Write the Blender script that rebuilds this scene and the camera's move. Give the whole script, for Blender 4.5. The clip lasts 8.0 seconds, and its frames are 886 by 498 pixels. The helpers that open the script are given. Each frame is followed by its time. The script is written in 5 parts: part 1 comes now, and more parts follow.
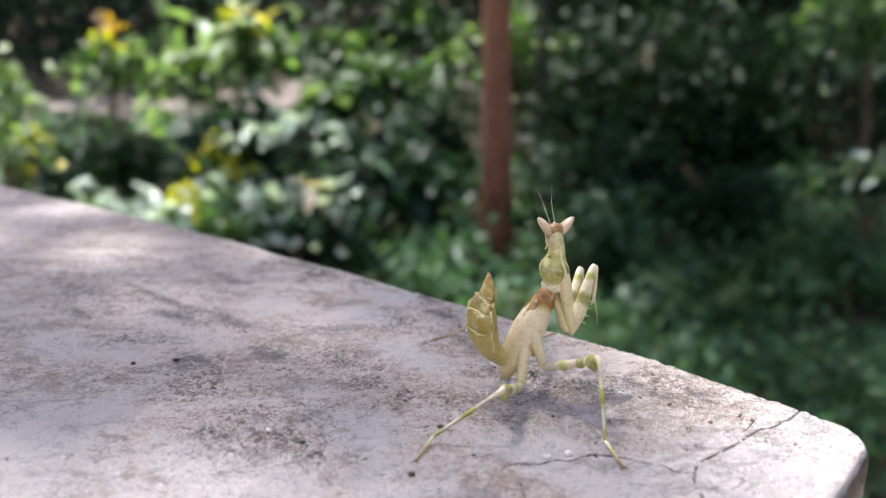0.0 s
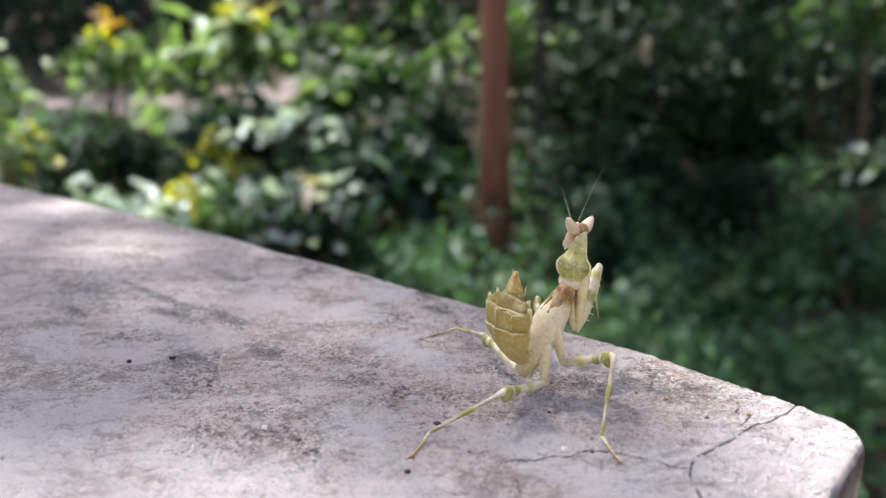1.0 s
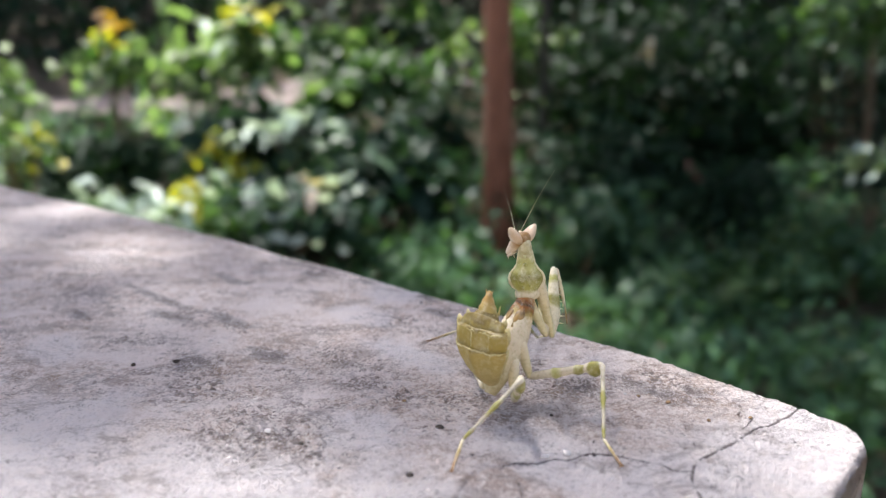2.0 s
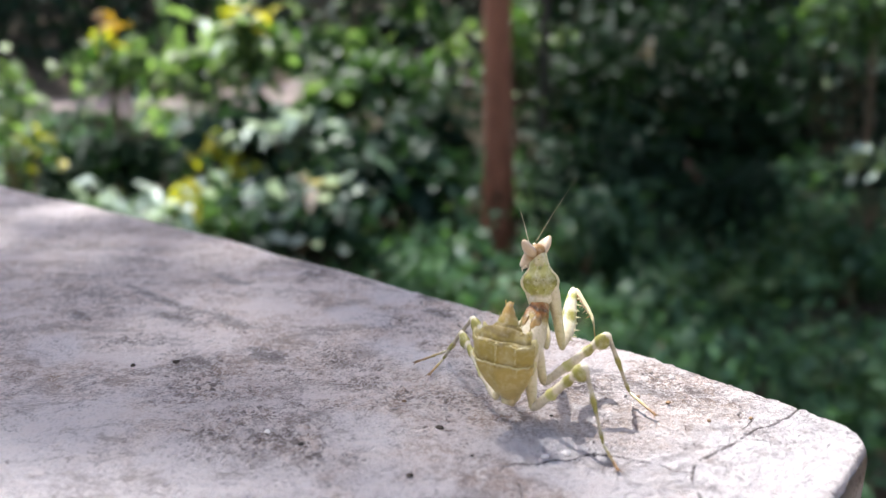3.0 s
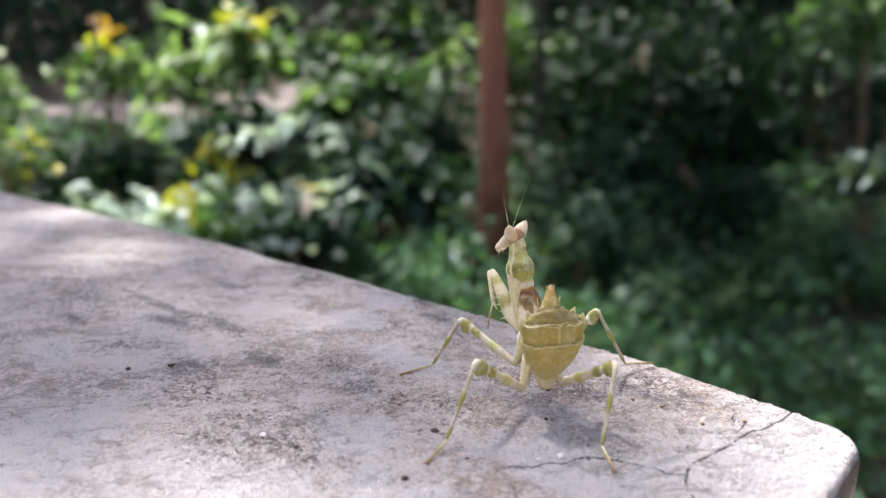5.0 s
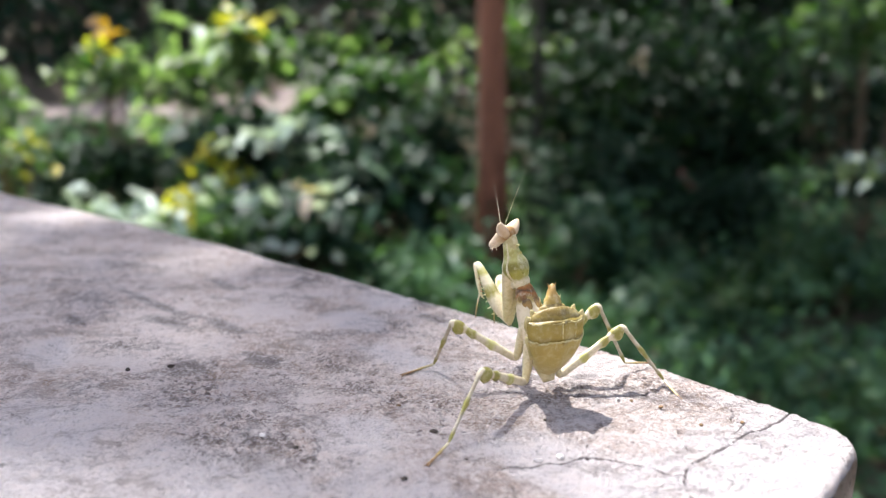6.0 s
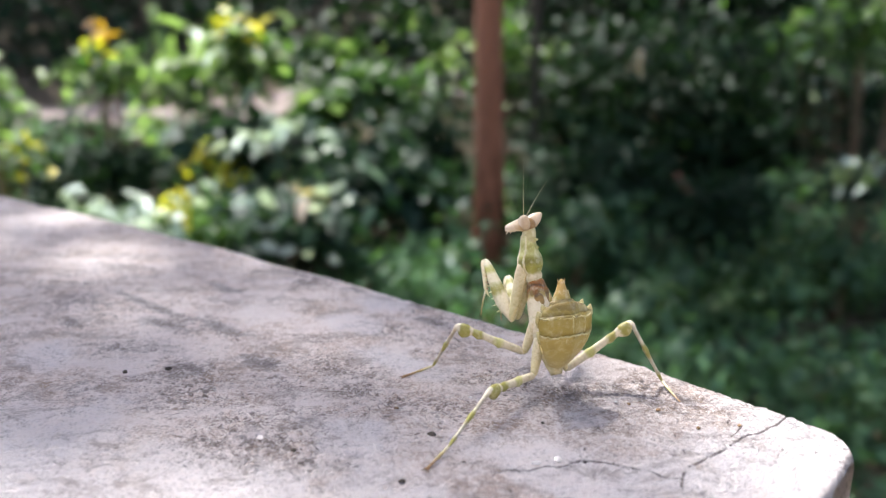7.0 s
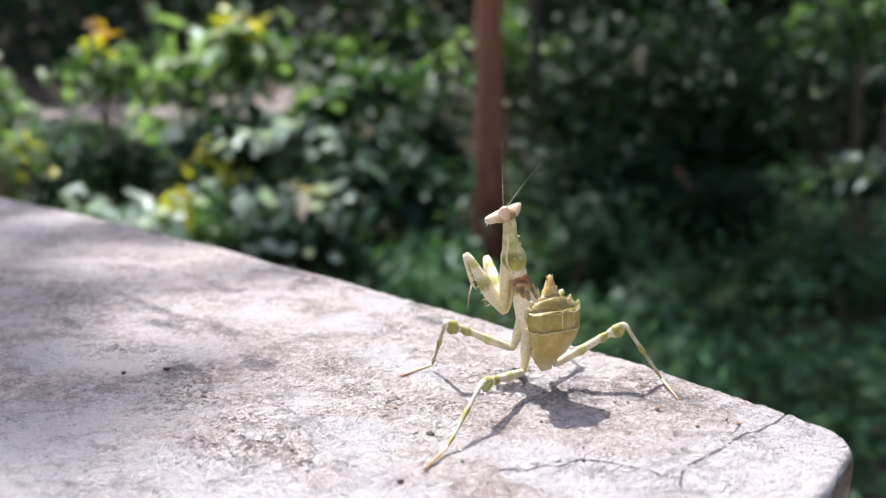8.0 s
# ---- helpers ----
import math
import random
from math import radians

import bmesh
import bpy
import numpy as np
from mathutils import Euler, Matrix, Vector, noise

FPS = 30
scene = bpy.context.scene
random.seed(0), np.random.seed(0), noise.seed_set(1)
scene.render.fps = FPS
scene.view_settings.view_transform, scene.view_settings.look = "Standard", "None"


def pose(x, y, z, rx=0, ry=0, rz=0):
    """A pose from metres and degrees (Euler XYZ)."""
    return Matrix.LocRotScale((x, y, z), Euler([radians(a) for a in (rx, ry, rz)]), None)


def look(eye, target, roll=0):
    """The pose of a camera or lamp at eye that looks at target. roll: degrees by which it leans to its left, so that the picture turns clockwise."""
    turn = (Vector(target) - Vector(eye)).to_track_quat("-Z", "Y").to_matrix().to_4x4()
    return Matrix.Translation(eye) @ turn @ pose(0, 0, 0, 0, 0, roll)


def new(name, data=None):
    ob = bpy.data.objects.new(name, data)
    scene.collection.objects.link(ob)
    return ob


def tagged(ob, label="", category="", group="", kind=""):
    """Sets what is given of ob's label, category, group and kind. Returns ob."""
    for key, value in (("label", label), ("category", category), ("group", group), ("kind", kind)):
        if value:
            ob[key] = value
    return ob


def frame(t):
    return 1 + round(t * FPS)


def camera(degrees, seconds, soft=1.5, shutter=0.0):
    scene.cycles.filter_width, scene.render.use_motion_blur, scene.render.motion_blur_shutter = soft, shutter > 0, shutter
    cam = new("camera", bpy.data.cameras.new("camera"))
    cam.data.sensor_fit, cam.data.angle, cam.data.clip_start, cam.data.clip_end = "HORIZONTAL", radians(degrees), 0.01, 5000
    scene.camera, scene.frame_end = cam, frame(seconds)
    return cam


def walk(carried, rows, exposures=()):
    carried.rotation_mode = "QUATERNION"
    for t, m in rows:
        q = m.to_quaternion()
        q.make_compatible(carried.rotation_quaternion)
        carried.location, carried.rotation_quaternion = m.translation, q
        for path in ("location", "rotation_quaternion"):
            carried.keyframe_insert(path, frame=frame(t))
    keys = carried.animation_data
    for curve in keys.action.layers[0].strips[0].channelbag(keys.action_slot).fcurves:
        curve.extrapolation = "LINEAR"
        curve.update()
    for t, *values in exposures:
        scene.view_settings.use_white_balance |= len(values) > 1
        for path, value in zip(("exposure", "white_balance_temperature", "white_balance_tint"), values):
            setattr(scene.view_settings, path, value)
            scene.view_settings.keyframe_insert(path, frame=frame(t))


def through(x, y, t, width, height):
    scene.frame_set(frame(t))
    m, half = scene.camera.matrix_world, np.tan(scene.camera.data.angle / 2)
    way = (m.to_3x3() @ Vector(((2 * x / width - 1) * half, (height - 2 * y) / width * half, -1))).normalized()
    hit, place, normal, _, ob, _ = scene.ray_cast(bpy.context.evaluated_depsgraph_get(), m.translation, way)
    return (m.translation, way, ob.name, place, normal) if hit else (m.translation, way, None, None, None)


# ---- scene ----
cam = camera(60, 8.0, soft=1.25)
cam.data.dof.use_dof = True
cam.data.dof.focus_distance = 0.096
cam.data.dof.aperture_fstop = 20
cam.data.dof.aperture_blades = 0
walk(cam, [
    (0, pose(0.00000, -0.00000, 0.04200, 75.000, 0.000, -0.000)),
    (0.5, pose(0.00008, 0.00013, 0.04194, 74.826, 0.037, -0.082)),
    (1, pose(0.00038, 0.00025, 0.04210, 74.626, 0.258, -0.173)),
    (1.5, pose(0.00056, -0.00000, 0.04238, 74.741, 0.405, 0.069)),
    (3, pose(0.00059, 0.00009, 0.04246, 74.740, 0.439, 0.077)),
    (3.5, pose(0.00072, 0.00001, 0.04244, 74.783, 0.496, -0.085)),
    (4, pose(0.00080, -0.00003, 0.04257, 74.770, 0.531, -0.048)),
    (4.5, pose(0.00064, -0.00017, 0.04241, 74.960, 0.407, -0.160)),
    (6, pose(0.00048, -0.00065, 0.04234, 75.306, 0.172, -0.328)),
    (6.5, pose(0.00032, -0.00074, 0.04230, 75.393, 0.087, -0.355)),
    (7, pose(0.00030, -0.00077, 0.04236, 75.527, -0.019, -0.542)),
    (7.5, pose(0.00041, -0.00074, 0.04240, 75.501, 0.154, -0.564)),
    (8, pose(0.00074, -0.00055, 0.04251, 75.343, 0.324, -0.531)),
], exposures=[(t, 2.08 + e, kelvin, 12) for t, e, kelvin in (
    (0.0, -0.10, 6500), (1.5, -0.12, 6500), (2.8, 0.0, 6450), (3.3, -0.44, 6200), (3.6, -0.46, 6200), (4.0, -0.70, 6150), (4.4, -0.10, 6450),
    (6.0, -0.04, 6450), (6.5, 0.04, 6500), (7.2, 0.14, 6500), (7.5, 0.15, 6500), (8.0, -0.36, 6250))])

# ---- light ----
SUN = Vector((-0.23, 0.41, 0.88)).normalized()
world = bpy.data.worlds.new("sky")
scene.world = world
world.use_nodes = True
_n = world.node_tree.nodes
_sky = _n.new("ShaderNodeTexSky")
_sky.sky_type, _sky.sun_disc = "NISHITA", False
_sky.dust_density, _sky.ozone_density = 2.5, 0.8
_sky.sun_elevation = math.asin(SUN.z)
_sky.sun_rotation = math.atan2(SUN.x, SUN.y)
_n["Background"].inputs["Strength"].default_value = 0.10
world.node_tree.links.new(_sky.outputs[0], _n["Background"].inputs["Color"])
sun = new("sun", bpy.data.lights.new("sun", "SUN"))
sun.data.energy, sun.data.angle, sun.data.color = 3.8, radians(0.5), (1.0, 0.995, 0.97)
sun.matrix_basis = look(SUN * 20, (0, 0, 0))


# ---- materials ----
class Nodes:
    """A small wrapper to write node materials briefly."""

    def __init__(self, name):
        self.mat = bpy.data.materials.new(name)
        self.mat.use_nodes = True
        self.tree = self.mat.node_tree
        self.tree.nodes.clear()
        self.out = self.tree.nodes.new("ShaderNodeOutputMaterial")

    def put(self, kind, inputs=(), **props):
        n = self.tree.nodes.new(kind)
        if "operation" in props:
            n.operation = props["operation"]
        if "data_type" in props:
            n.data_type, n.blend_type = props["data_type"], props["blend_type"]
        if "feature" in props:
            n.feature = props["feature"]
        if "attribute_name" in props:
            n.attribute_name = props["attribute_name"]
        for k, v in dict(inputs).items():
            if hasattr(v, "is_output"):
                self.tree.links.new(v, n.inputs[k])
            else:
                n.inputs[k].default_value = v
        return n

    def noise(self, coord, scale, detail=4.0, rough=0.55, distort=0.0):
        return self.put("ShaderNodeTexNoise", {"Vector": coord, "Scale": scale, "Detail": detail, "Roughness": rough, "Distortion": distort}).outputs["Fac"]

    def ramp(self, fac, stops, smooth="LINEAR"):
        n = self.put("ShaderNodeValToRGB", {"Fac": fac})
        r = n.color_ramp
        r.interpolation = smooth
        while len(r.elements) < len(stops):
            r.elements.new(0.5)
        for e, (p, c) in zip(r.elements, stops):
            e.position = p
            e.color = (*c, 1) if len(c) == 3 else c
        return n.outputs["Color"]

    def grey(self, fac, a, b, lo=0.0, hi=1.0):
        return self.put("ShaderNodeMapRange", {"Value": fac, "From Min": a, "From Max": b, "To Min": lo, "To Max": hi}).outputs[0]

    def mix(self, fac, a, b, mode="MIX"):
        n = self.put("ShaderNodeMix", {0: fac}, data_type="RGBA", blend_type=mode)
        for i, v in ((6, a), (7, b)):
            if hasattr(v, "is_output"):
                self.tree.links.new(v, n.inputs[i])
            else:
                n.inputs[i].default_value = (*v, 1)
        return n.outputs[2]

    def math(self, op, a, b=0.0):
        return self.put("ShaderNodeMath", {0: a, 1: b}, operation=op).outputs[0]

    def coord(self, which="Object"):
        return self.put("ShaderNodeTexCoord").outputs[which]

    def bump(self, height, strength, distance):
        return self.put("ShaderNodeBump", {"Height": height, "Strength": strength, "Distance": distance}).outputs[0]

    def surface(self, color, rough=0.6, normal=None, spec=0.5, **more):
        ins = {"Base Color": color if hasattr(color, "is_output") else (*color, 1), "Roughness": rough, "Specular IOR Level": spec, **more}
        if normal is not None:
            ins["Normal"] = normal
        return self.put("ShaderNodeBsdfPrincipled", ins).outputs[0]

    def done(self, shader):
        self.tree.links.new(shader, self.out.inputs["Surface"])
        return self.mat


def cement():
    n = Nodes("weathered_cement")
    c = n.coord()

    def along(a, b):
        return n.put("ShaderNodeMapping", {"Vector": c, "Rotation": (0, 0, radians(40)), "Scale": (a, b, 1)}).outputs[0]

    def spread(name):
        return n.put("ShaderNodeAttribute", attribute_name=name).outputs["Fac"]

    def shifted(scale, amount):
        tex = n.put("ShaderNodeTexNoise", {"Vector": c, "Scale": scale, "Detail": 4.0})
        off = n.put("ShaderNodeVectorMath", {0: tex.outputs["Color"], 1: (0.5, 0.5, 0.5)}, operation="SUBTRACT").outputs[0]
        return n.put("ShaderNodeVectorMath", {0: off, 1: (amount, amount, amount), 2: c}, operation="MULTIPLY_ADD").outputs[0]

    def cells(coord, scale, feature="F1"):
        return n.put("ShaderNodeTexVoronoi", {"Vector": coord, "Scale": scale}, feature=feature)

    def times(*f):
        out = f[0]
        for g in f[1:]:
            out = n.math("MULTIPLY", out, g)
        return out

    pale, rust, stain_shade, pit, crack = spread("pale"), spread("rust"), spread("stain_shade"), spread("pit"), spread("crack")
    rough = n.math("MAXIMUM", pit, n.grey(n.noise(c, 60, 6, 0.68), 0.50, 0.68, 0.0, 1.0))
    # slow changes of tone: pinkish grey, tan, cool grey
    base = n.ramp(n.noise(along(0.7, 1.1), 24, 6, 0.62, 0.7), [(0.34, (0.52, 0.42, 0.355)), (0.45, (0.67, 0.57, 0.51)), (0.54, (0.76, 0.68, 0.635)), (0.65, (0.83, 0.77, 0.74))])
    base = n.mix(n.grey(n.noise(c, 46, 6, 0.68, 0.8), 0.54, 0.64, 0, 0.55), base, (0.50, 0.49, 0.51))
    base = n.mix(n.grey(n.noise(c, 78, 6, 0.66, 0.6), 0.51, 0.63, 0, 0.6), base, (0.60, 0.485, 0.385))
    # trowel streaks along the wall
    streak = times(n.grey(n.noise(along(0.28, 1.3), 170, 7, 0.68, 0.6), 0.53, 0.60), n.grey(n.noise(c, 38, 4), 0.40, 0.55), 0.8)
    base = n.mix(streak, base, (0.30, 0.25, 0.24))
    # crust: relief shading put into colour, light raised skin and darker, dirty hollows
    skin = n.noise(shifted(300, 0.004), 190, 9, 0.74, 0.4)
    base = n.mix(n.grey(skin, 0.505, 0.58, 0, 0.8), base, (0.88, 0.825, 0.795))
    base = n.mix(n.grey(skin, 0.46, 0.36, 0, 0.5), base, (0.42, 0.335, 0.285))
    # whitish wear with sunlight put into it, brown dirt, grey mildew with contact shade
    worn_lit = n.grey(n.math("ADD", pale, times(n.math("SUBTRACT", n.noise(c, 130, 10, 0.76, 0.4), 0.5), 1.9)), 0.22, 0.66, 0, 0.9)
    base = n.mix(worn_lit, base, (0.83, 0.815, 0.83))
    base = n.mix(times(rust, n.grey(n.noise(c, 240, 7, 0.75), 0.43, 0.56, 0, 0.85)), base, (0.41, 0.295, 0.205))
    # this mask also carries the shade painted under the mantis
    mildew_shade = n.grey(n.math("ADD", times(stain_shade, 0.34), n.noise(c, 380, 9, 0.80, 0.3)), 0.62, 0.74)
    base = n.mix(times(mildew_shade, 0.70), base, (0.19, 0.172, 0.175))
    # grit, pits and fine crackle; their light-dark contrast stands in for relief shading too
    fine = n.noise(c, 640, 7, 0.74, 0.3)
    base = n.mix(n.grey(fine, 0.52, 0.57, 0, 0.85), base, (0.90, 0.87, 0.845))
    base = n.mix(times(n.grey(fine, 0.47, 0.40), n.grey(rough, 0, 1, 0.36, 0.8)), base, (0.22, 0.17, 0.15))
    grain = n.noise(c, 2300, 5, 0.72)
    base = n.mix(times(n.grey(grain, 0.52, 0.57), n.grey(rough, 0, 1, 0.7, 0.95)), base, (0.92, 0.89, 0.865))
    base = n.mix(times(n.grey(grain, 0.46, 0.40), n.grey(rough, 0, 1, 0.28, 0.7)), base, (0.25, 0.20, 0.175))
    bent = shifted(900, 0.0016)
    big = cells(bent, 560)
    hole = n.grey(n.math("SUBTRACT", big.outputs["Distance"], times(n.math("POWER", big.outputs["Color"], 2.0), n.grey(rough, 0, 1, 0.10, 0.48))), 0.06, -0.06)
    small = cells(bent, 1250)
    prick = n.grey(n.math("SUBTRACT", small.outputs["Distance"], times(n.math("POWER", small.outputs["Color"], 2.0), n.grey(rough, 0, 1, 0.22, 0.95))), 0.08, -0.08)
    base = n.mix(times(prick, 0.70), base, (0.15, 0.115, 0.10))
    base = n.mix(times(hole, 0.75), base, (0.085, 0.066, 0.06))
    crackle = times(n.grey(cells(shifted(420, 0.005), 260, "DISTANCE_TO_EDGE").outputs["Distance"], 0.055, 0.015), n.math("MAXIMUM", pit, n.grey(n.noise(c, 60, 4, 0.6), 0.55, 0.63)), n.grey(fine, 0.42, 0.52))
    base = n.mix(times(crackle, 0.75), base, (0.13, 0.10, 0.085))
    base = n.mix(times(worn_lit, n.grey(grain, 0.40, 0.56, 0.1, 0.65)), base, (0.86, 0.85, 0.865))
    # uneven darker and lighter mottling of the cement
    mottle = n.noise(along(0.55, 1.15), 135, 9, 0.78, 0.7)
    base = n.mix(n.grey(mottle, 0.535, 0.60, 0, 0.55), base, (0.34, 0.29, 0.265))
    base = n.mix(n.grey(mottle, 0.495, 0.42, 0, 0.65), base, (0.90, 0.86, 0.85))
    # dark blotches, trowel marks and painted contact shade that lie over the crust
    blotch = n.grey(n.math("ADD", times(stain_shade, 0.62), times(n.math("SUBTRACT", n.noise(along(0.6, 1.2), 420, 7, 0.74, 0.5), 0.5), 1.5)), 0.34, 0.62)
    base = n.mix(times(blotch, 0.58), base, (0.20, 0.175, 0.17))
    base = n.mix(1.0, base, (1.0, 0.93, 0.91), "MULTIPLY")
    base = n.mix(n.grey(n.math("ADD", crack, times(n.math("SUBTRACT", fine, 0.5), 0.08)), 0.20, 0.11, 0, 0.88), base, (0.085, 0.062, 0.058))
    dents = n.math("ADD", n.math("ADD", hole, times(prick, 0.5)), times(crackle, 0.6))
    h = n.math("ADD", n.math("ADD", times(fine, 0.9), n.math("ADD", times(skin, 0.9), times(grain, 0.35))), times(dents, -0.45))
    return n.done(n.surface(base, n.grey(fine, 0.3, 0.7, 0.55, 0.9), n.bump(h, 1.0, 0.0065), 0.35))


def plaster():
    n = Nodes("old_plaster")
    c = n.coord()
    m = n.noise(c, 9, 6, 0.65, 0.5)
    base = n.ramp(m, [(0.3, (0.33, 0.29, 0.26)), (0.5, (0.48, 0.43, 0.39)), (0.7, (0.58, 0.54, 0.50))])
    return n.done(n.surface(base, 0.85, n.bump(n.noise(c, 300, 5, 0.7), 0.5, 0.001), 0.3))


def leaf(name, colours, gloss=0.5, through=0.35, spec=0.35, warm=(1.5, 1.6, 0.6), clump=0.6):
    n = Nodes(name)
    c = n.coord()
    rnd = n.put("ShaderNodeNewGeometry").outputs["Random Per Island"]
    base = n.ramp(rnd, [(i / max(1, len(colours) - 1), c) for i, c in enumerate(colours)])
    dull = tuple(v * 0.6 for v in colours[0])
    base = n.mix(n.grey(n.noise(c, 2.2, 3), 0.40, 0.60, 0.0, clump), base, tuple(min(0.7, v * 1.5) for v in colours[min(1, len(colours) - 1)]))
    base = n.mix(n.grey(n.noise(c, 30, 3), 0.3, 0.7, 0, 0.35), base, dull)
    s = n.surface(base, gloss, None, spec)
    t = n.put("ShaderNodeBsdfTranslucent", {"Color": n.mix(1.0, base, warm, "MULTIPLY")}).outputs[0]
    return n.done(n.put("ShaderNodeMixShader", {0: through, 1: s, 2: t}).outputs[0])


def bark(name, dark, light):
    n = Nodes(name)
    c = n.put("ShaderNodeMapping", {"Vector": n.coord(), "Scale": (1, 1, 0.25)}).outputs[0]
    m = n.noise(c, 28, 6, 0.65, 0.8)
    base = n.mix(n.grey(n.noise(c, 5, 3), 0.35, 0.65), n.ramp(m, [(0.3, dark), (0.7, light)]), tuple(0.6 * (a + b) for a, b in zip(dark, light)))
    return n.done(n.surface(base, 0.85, n.bump(m, 0.6, 0.02), 0.25))


def earth(name, dark, light):
    n = Nodes(name)
    c = n.coord()
    m = n.mix(0.5, n.noise(c, 1.3, 5), n.noise(c, 14, 6, 0.7))
    base = n.ramp(m, [(0.35, dark), (0.62, light)])
    return n.done(n.surface(base, 0.95, n.bump(n.noise(c, 30, 5, 0.7), 0.6, 0.03), 0.2))


def chitin(name, stops, length, axis=0, mottle=0.35, rough=0.42, glow=0.14, tint=(1.0, 0.95, 0.6), belly=None):
    """Insect skin whose colours change along one local axis, over a length in metres."""
    n = Nodes(name)
    c = n.coord()
    x = n.put("ShaderNodeSeparateXYZ", {0: c}).outputs[axis]
    wob = n.math("MULTIPLY", n.math("SUBTRACT", n.noise(c, 900, 3), 0.5), 0.14)
    fac = n.math("ADD", n.math("DIVIDE", x, length), wob)
    base = n.ramp(fac, stops)
    if belly:
        z = n.put("ShaderNodeSeparateXYZ", {0: c}).outputs[2]
        base = n.mix(n.grey(z, belly, belly - 0.0003), base, (0.70, 0.62, 0.44))
    blotch = n.noise(c, 520, 4, 0.6, 0.5)
    base = n.mix(n.grey(blotch, 0.50, 0.34, 0, mottle * 1.3), base, n.mix(1.0, base, (0.62, 0.56, 0.40), "MULTIPLY"))
    base = n.mix(n.grey(blotch, 0.55, 0.70, 0, mottle * 0.9), base, (0.74, 0.70, 0.48))
    spot = n.grey(n.noise(c, 1300, 4, 0.6), 0.5, 0.72, 0, mottle)
    base = n.mix(spot, base, (0.82, 0.78, 0.58))
    base = n.mix(n.grey(n.noise(c, 2600, 3), 0.48, 0.3, 0, mottle), base, (0.30, 0.26, 0.09))
    nor = n.bump(n.math("ADD", n.noise(c, 3000, 3), n.math("MULTIPLY", n.noise(c, 1100, 4, 0.6), 1.0)), 0.2, 0.0002)
    s = n.surface(base, rough, nor, 0.4)
    t = n.put("ShaderNodeBsdfTranslucent", {"Color": n.mix(1.0, base, tint, "MULTIPLY")}).outputs[0]
    return n.done(n.put("ShaderNodeMixShader", {0: glow, 1: s, 2: t}).outputs[0])


CREAM, PALE = (0.67, 0.565, 0.38), (0.62, 0.55, 0.41)
OLIVE, RUST = (0.27, 0.245, 0.055), (0.29, 0.100, 0.010)
DUSTY = (0.41, 0.355, 0.265)
M = dict(
    cement=cement(), plaster=plaster(),
    ground=earth("leaf_litter_soil", (0.030, 0.026, 0.016), (0.085, 0.062, 0.04)),
    path=earth("dry_dirt", (0.12, 0.095, 0.085), (0.215, 0.172, 0.155)),
    trunk=bark("reddish_bark", (0.090, 0.036, 0.020), (0.245, 0.105, 0.062)),
    # near-black, so trunks of the added trees sink into the shade
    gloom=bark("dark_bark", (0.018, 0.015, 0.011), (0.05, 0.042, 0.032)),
    seed=earth("dark_grit", (0.03, 0.025, 0.02), (0.07, 0.055, 0.045)),
    soil=earth("brown_grit", (0.10, 0.06, 0.035), (0.22, 0.14, 0.08)),
    flake=earth("pale_grit", (0.45, 0.41, 0.38), (0.60, 0.56, 0.53)),
    stem=bark("red_stem", (0.07, 0.03, 0.022), (0.16, 0.08, 0.06)),
    twig=bark("brown_twig", (0.06, 0.04, 0.025), (0.16, 0.11, 0.07)),
    green=leaf("green_leaf", [(0.016, 0.0446, 0.015), (0.050, 0.0969, 0.028), (0.025, 0.0617, 0.022), (0.037, 0.0855, 0.032)], 0.45),
    cover=leaf("cover_leaf", [(0.015, 0.0408, 0.027), (0.058, 0.1159, 0.055), (0.020, 0.057, 0.038), (0.038, 0.0893, 0.057)], 0.5, 0.35, 0.15, clump=0.95),
    # dark teal: the tint of shade is put into these broad leaves
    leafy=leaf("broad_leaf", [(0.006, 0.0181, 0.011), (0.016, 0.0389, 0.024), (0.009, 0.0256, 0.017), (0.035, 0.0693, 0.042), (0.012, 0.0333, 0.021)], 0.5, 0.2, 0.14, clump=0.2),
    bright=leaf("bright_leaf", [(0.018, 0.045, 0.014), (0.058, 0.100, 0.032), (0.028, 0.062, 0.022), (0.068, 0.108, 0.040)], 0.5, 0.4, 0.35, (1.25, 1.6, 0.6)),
    # yellow-green with sunlight put into it, for leaves that should look lit
    lit_lime=leaf("lime_leaf", [(0.120, 0.178, 0.048), (0.215, 0.280, 0.125), (0.152, 0.208, 0.066)], 0.5, 0.45, 0.35, (1.15, 1.4, 0.7)),
    # whitish leaves: sky and sun glints are put into the colour
    pale_glint=leaf("silver_leaf", [(0.300, 0.400, 0.290), (0.420, 0.490, 0.430), (0.350, 0.440, 0.360)], 0.45, 0.3, 0.4, (1.2, 1.25, 0.8)),
    pale=leaf("pale_leaf", [(0.070, 0.122, 0.070), (0.112, 0.168, 0.098), (0.056, 0.105, 0.059)], 0.45, 0.25),
    yellow=leaf("yellow_leaf", [(0.36, 0.35, 0.03), (0.45, 0.38, 0.03), (0.30, 0.34, 0.04)], 0.5, 0.45),
    orange=leaf("orange_leaf", [(0.464, 0.208, 0.032), (0.448, 0.264, 0.024), (0.400, 0.288, 0.032)], 0.5, 0.45),
    dry=leaf("dry_leaf", [(0.416, 0.320, 0.256), (0.480, 0.384, 0.320)], 0.6, 0.3),
    # near-black: deep shade under the trees is put into this leaf colour
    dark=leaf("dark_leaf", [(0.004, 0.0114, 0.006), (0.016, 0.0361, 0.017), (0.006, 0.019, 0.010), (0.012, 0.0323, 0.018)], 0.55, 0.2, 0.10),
)


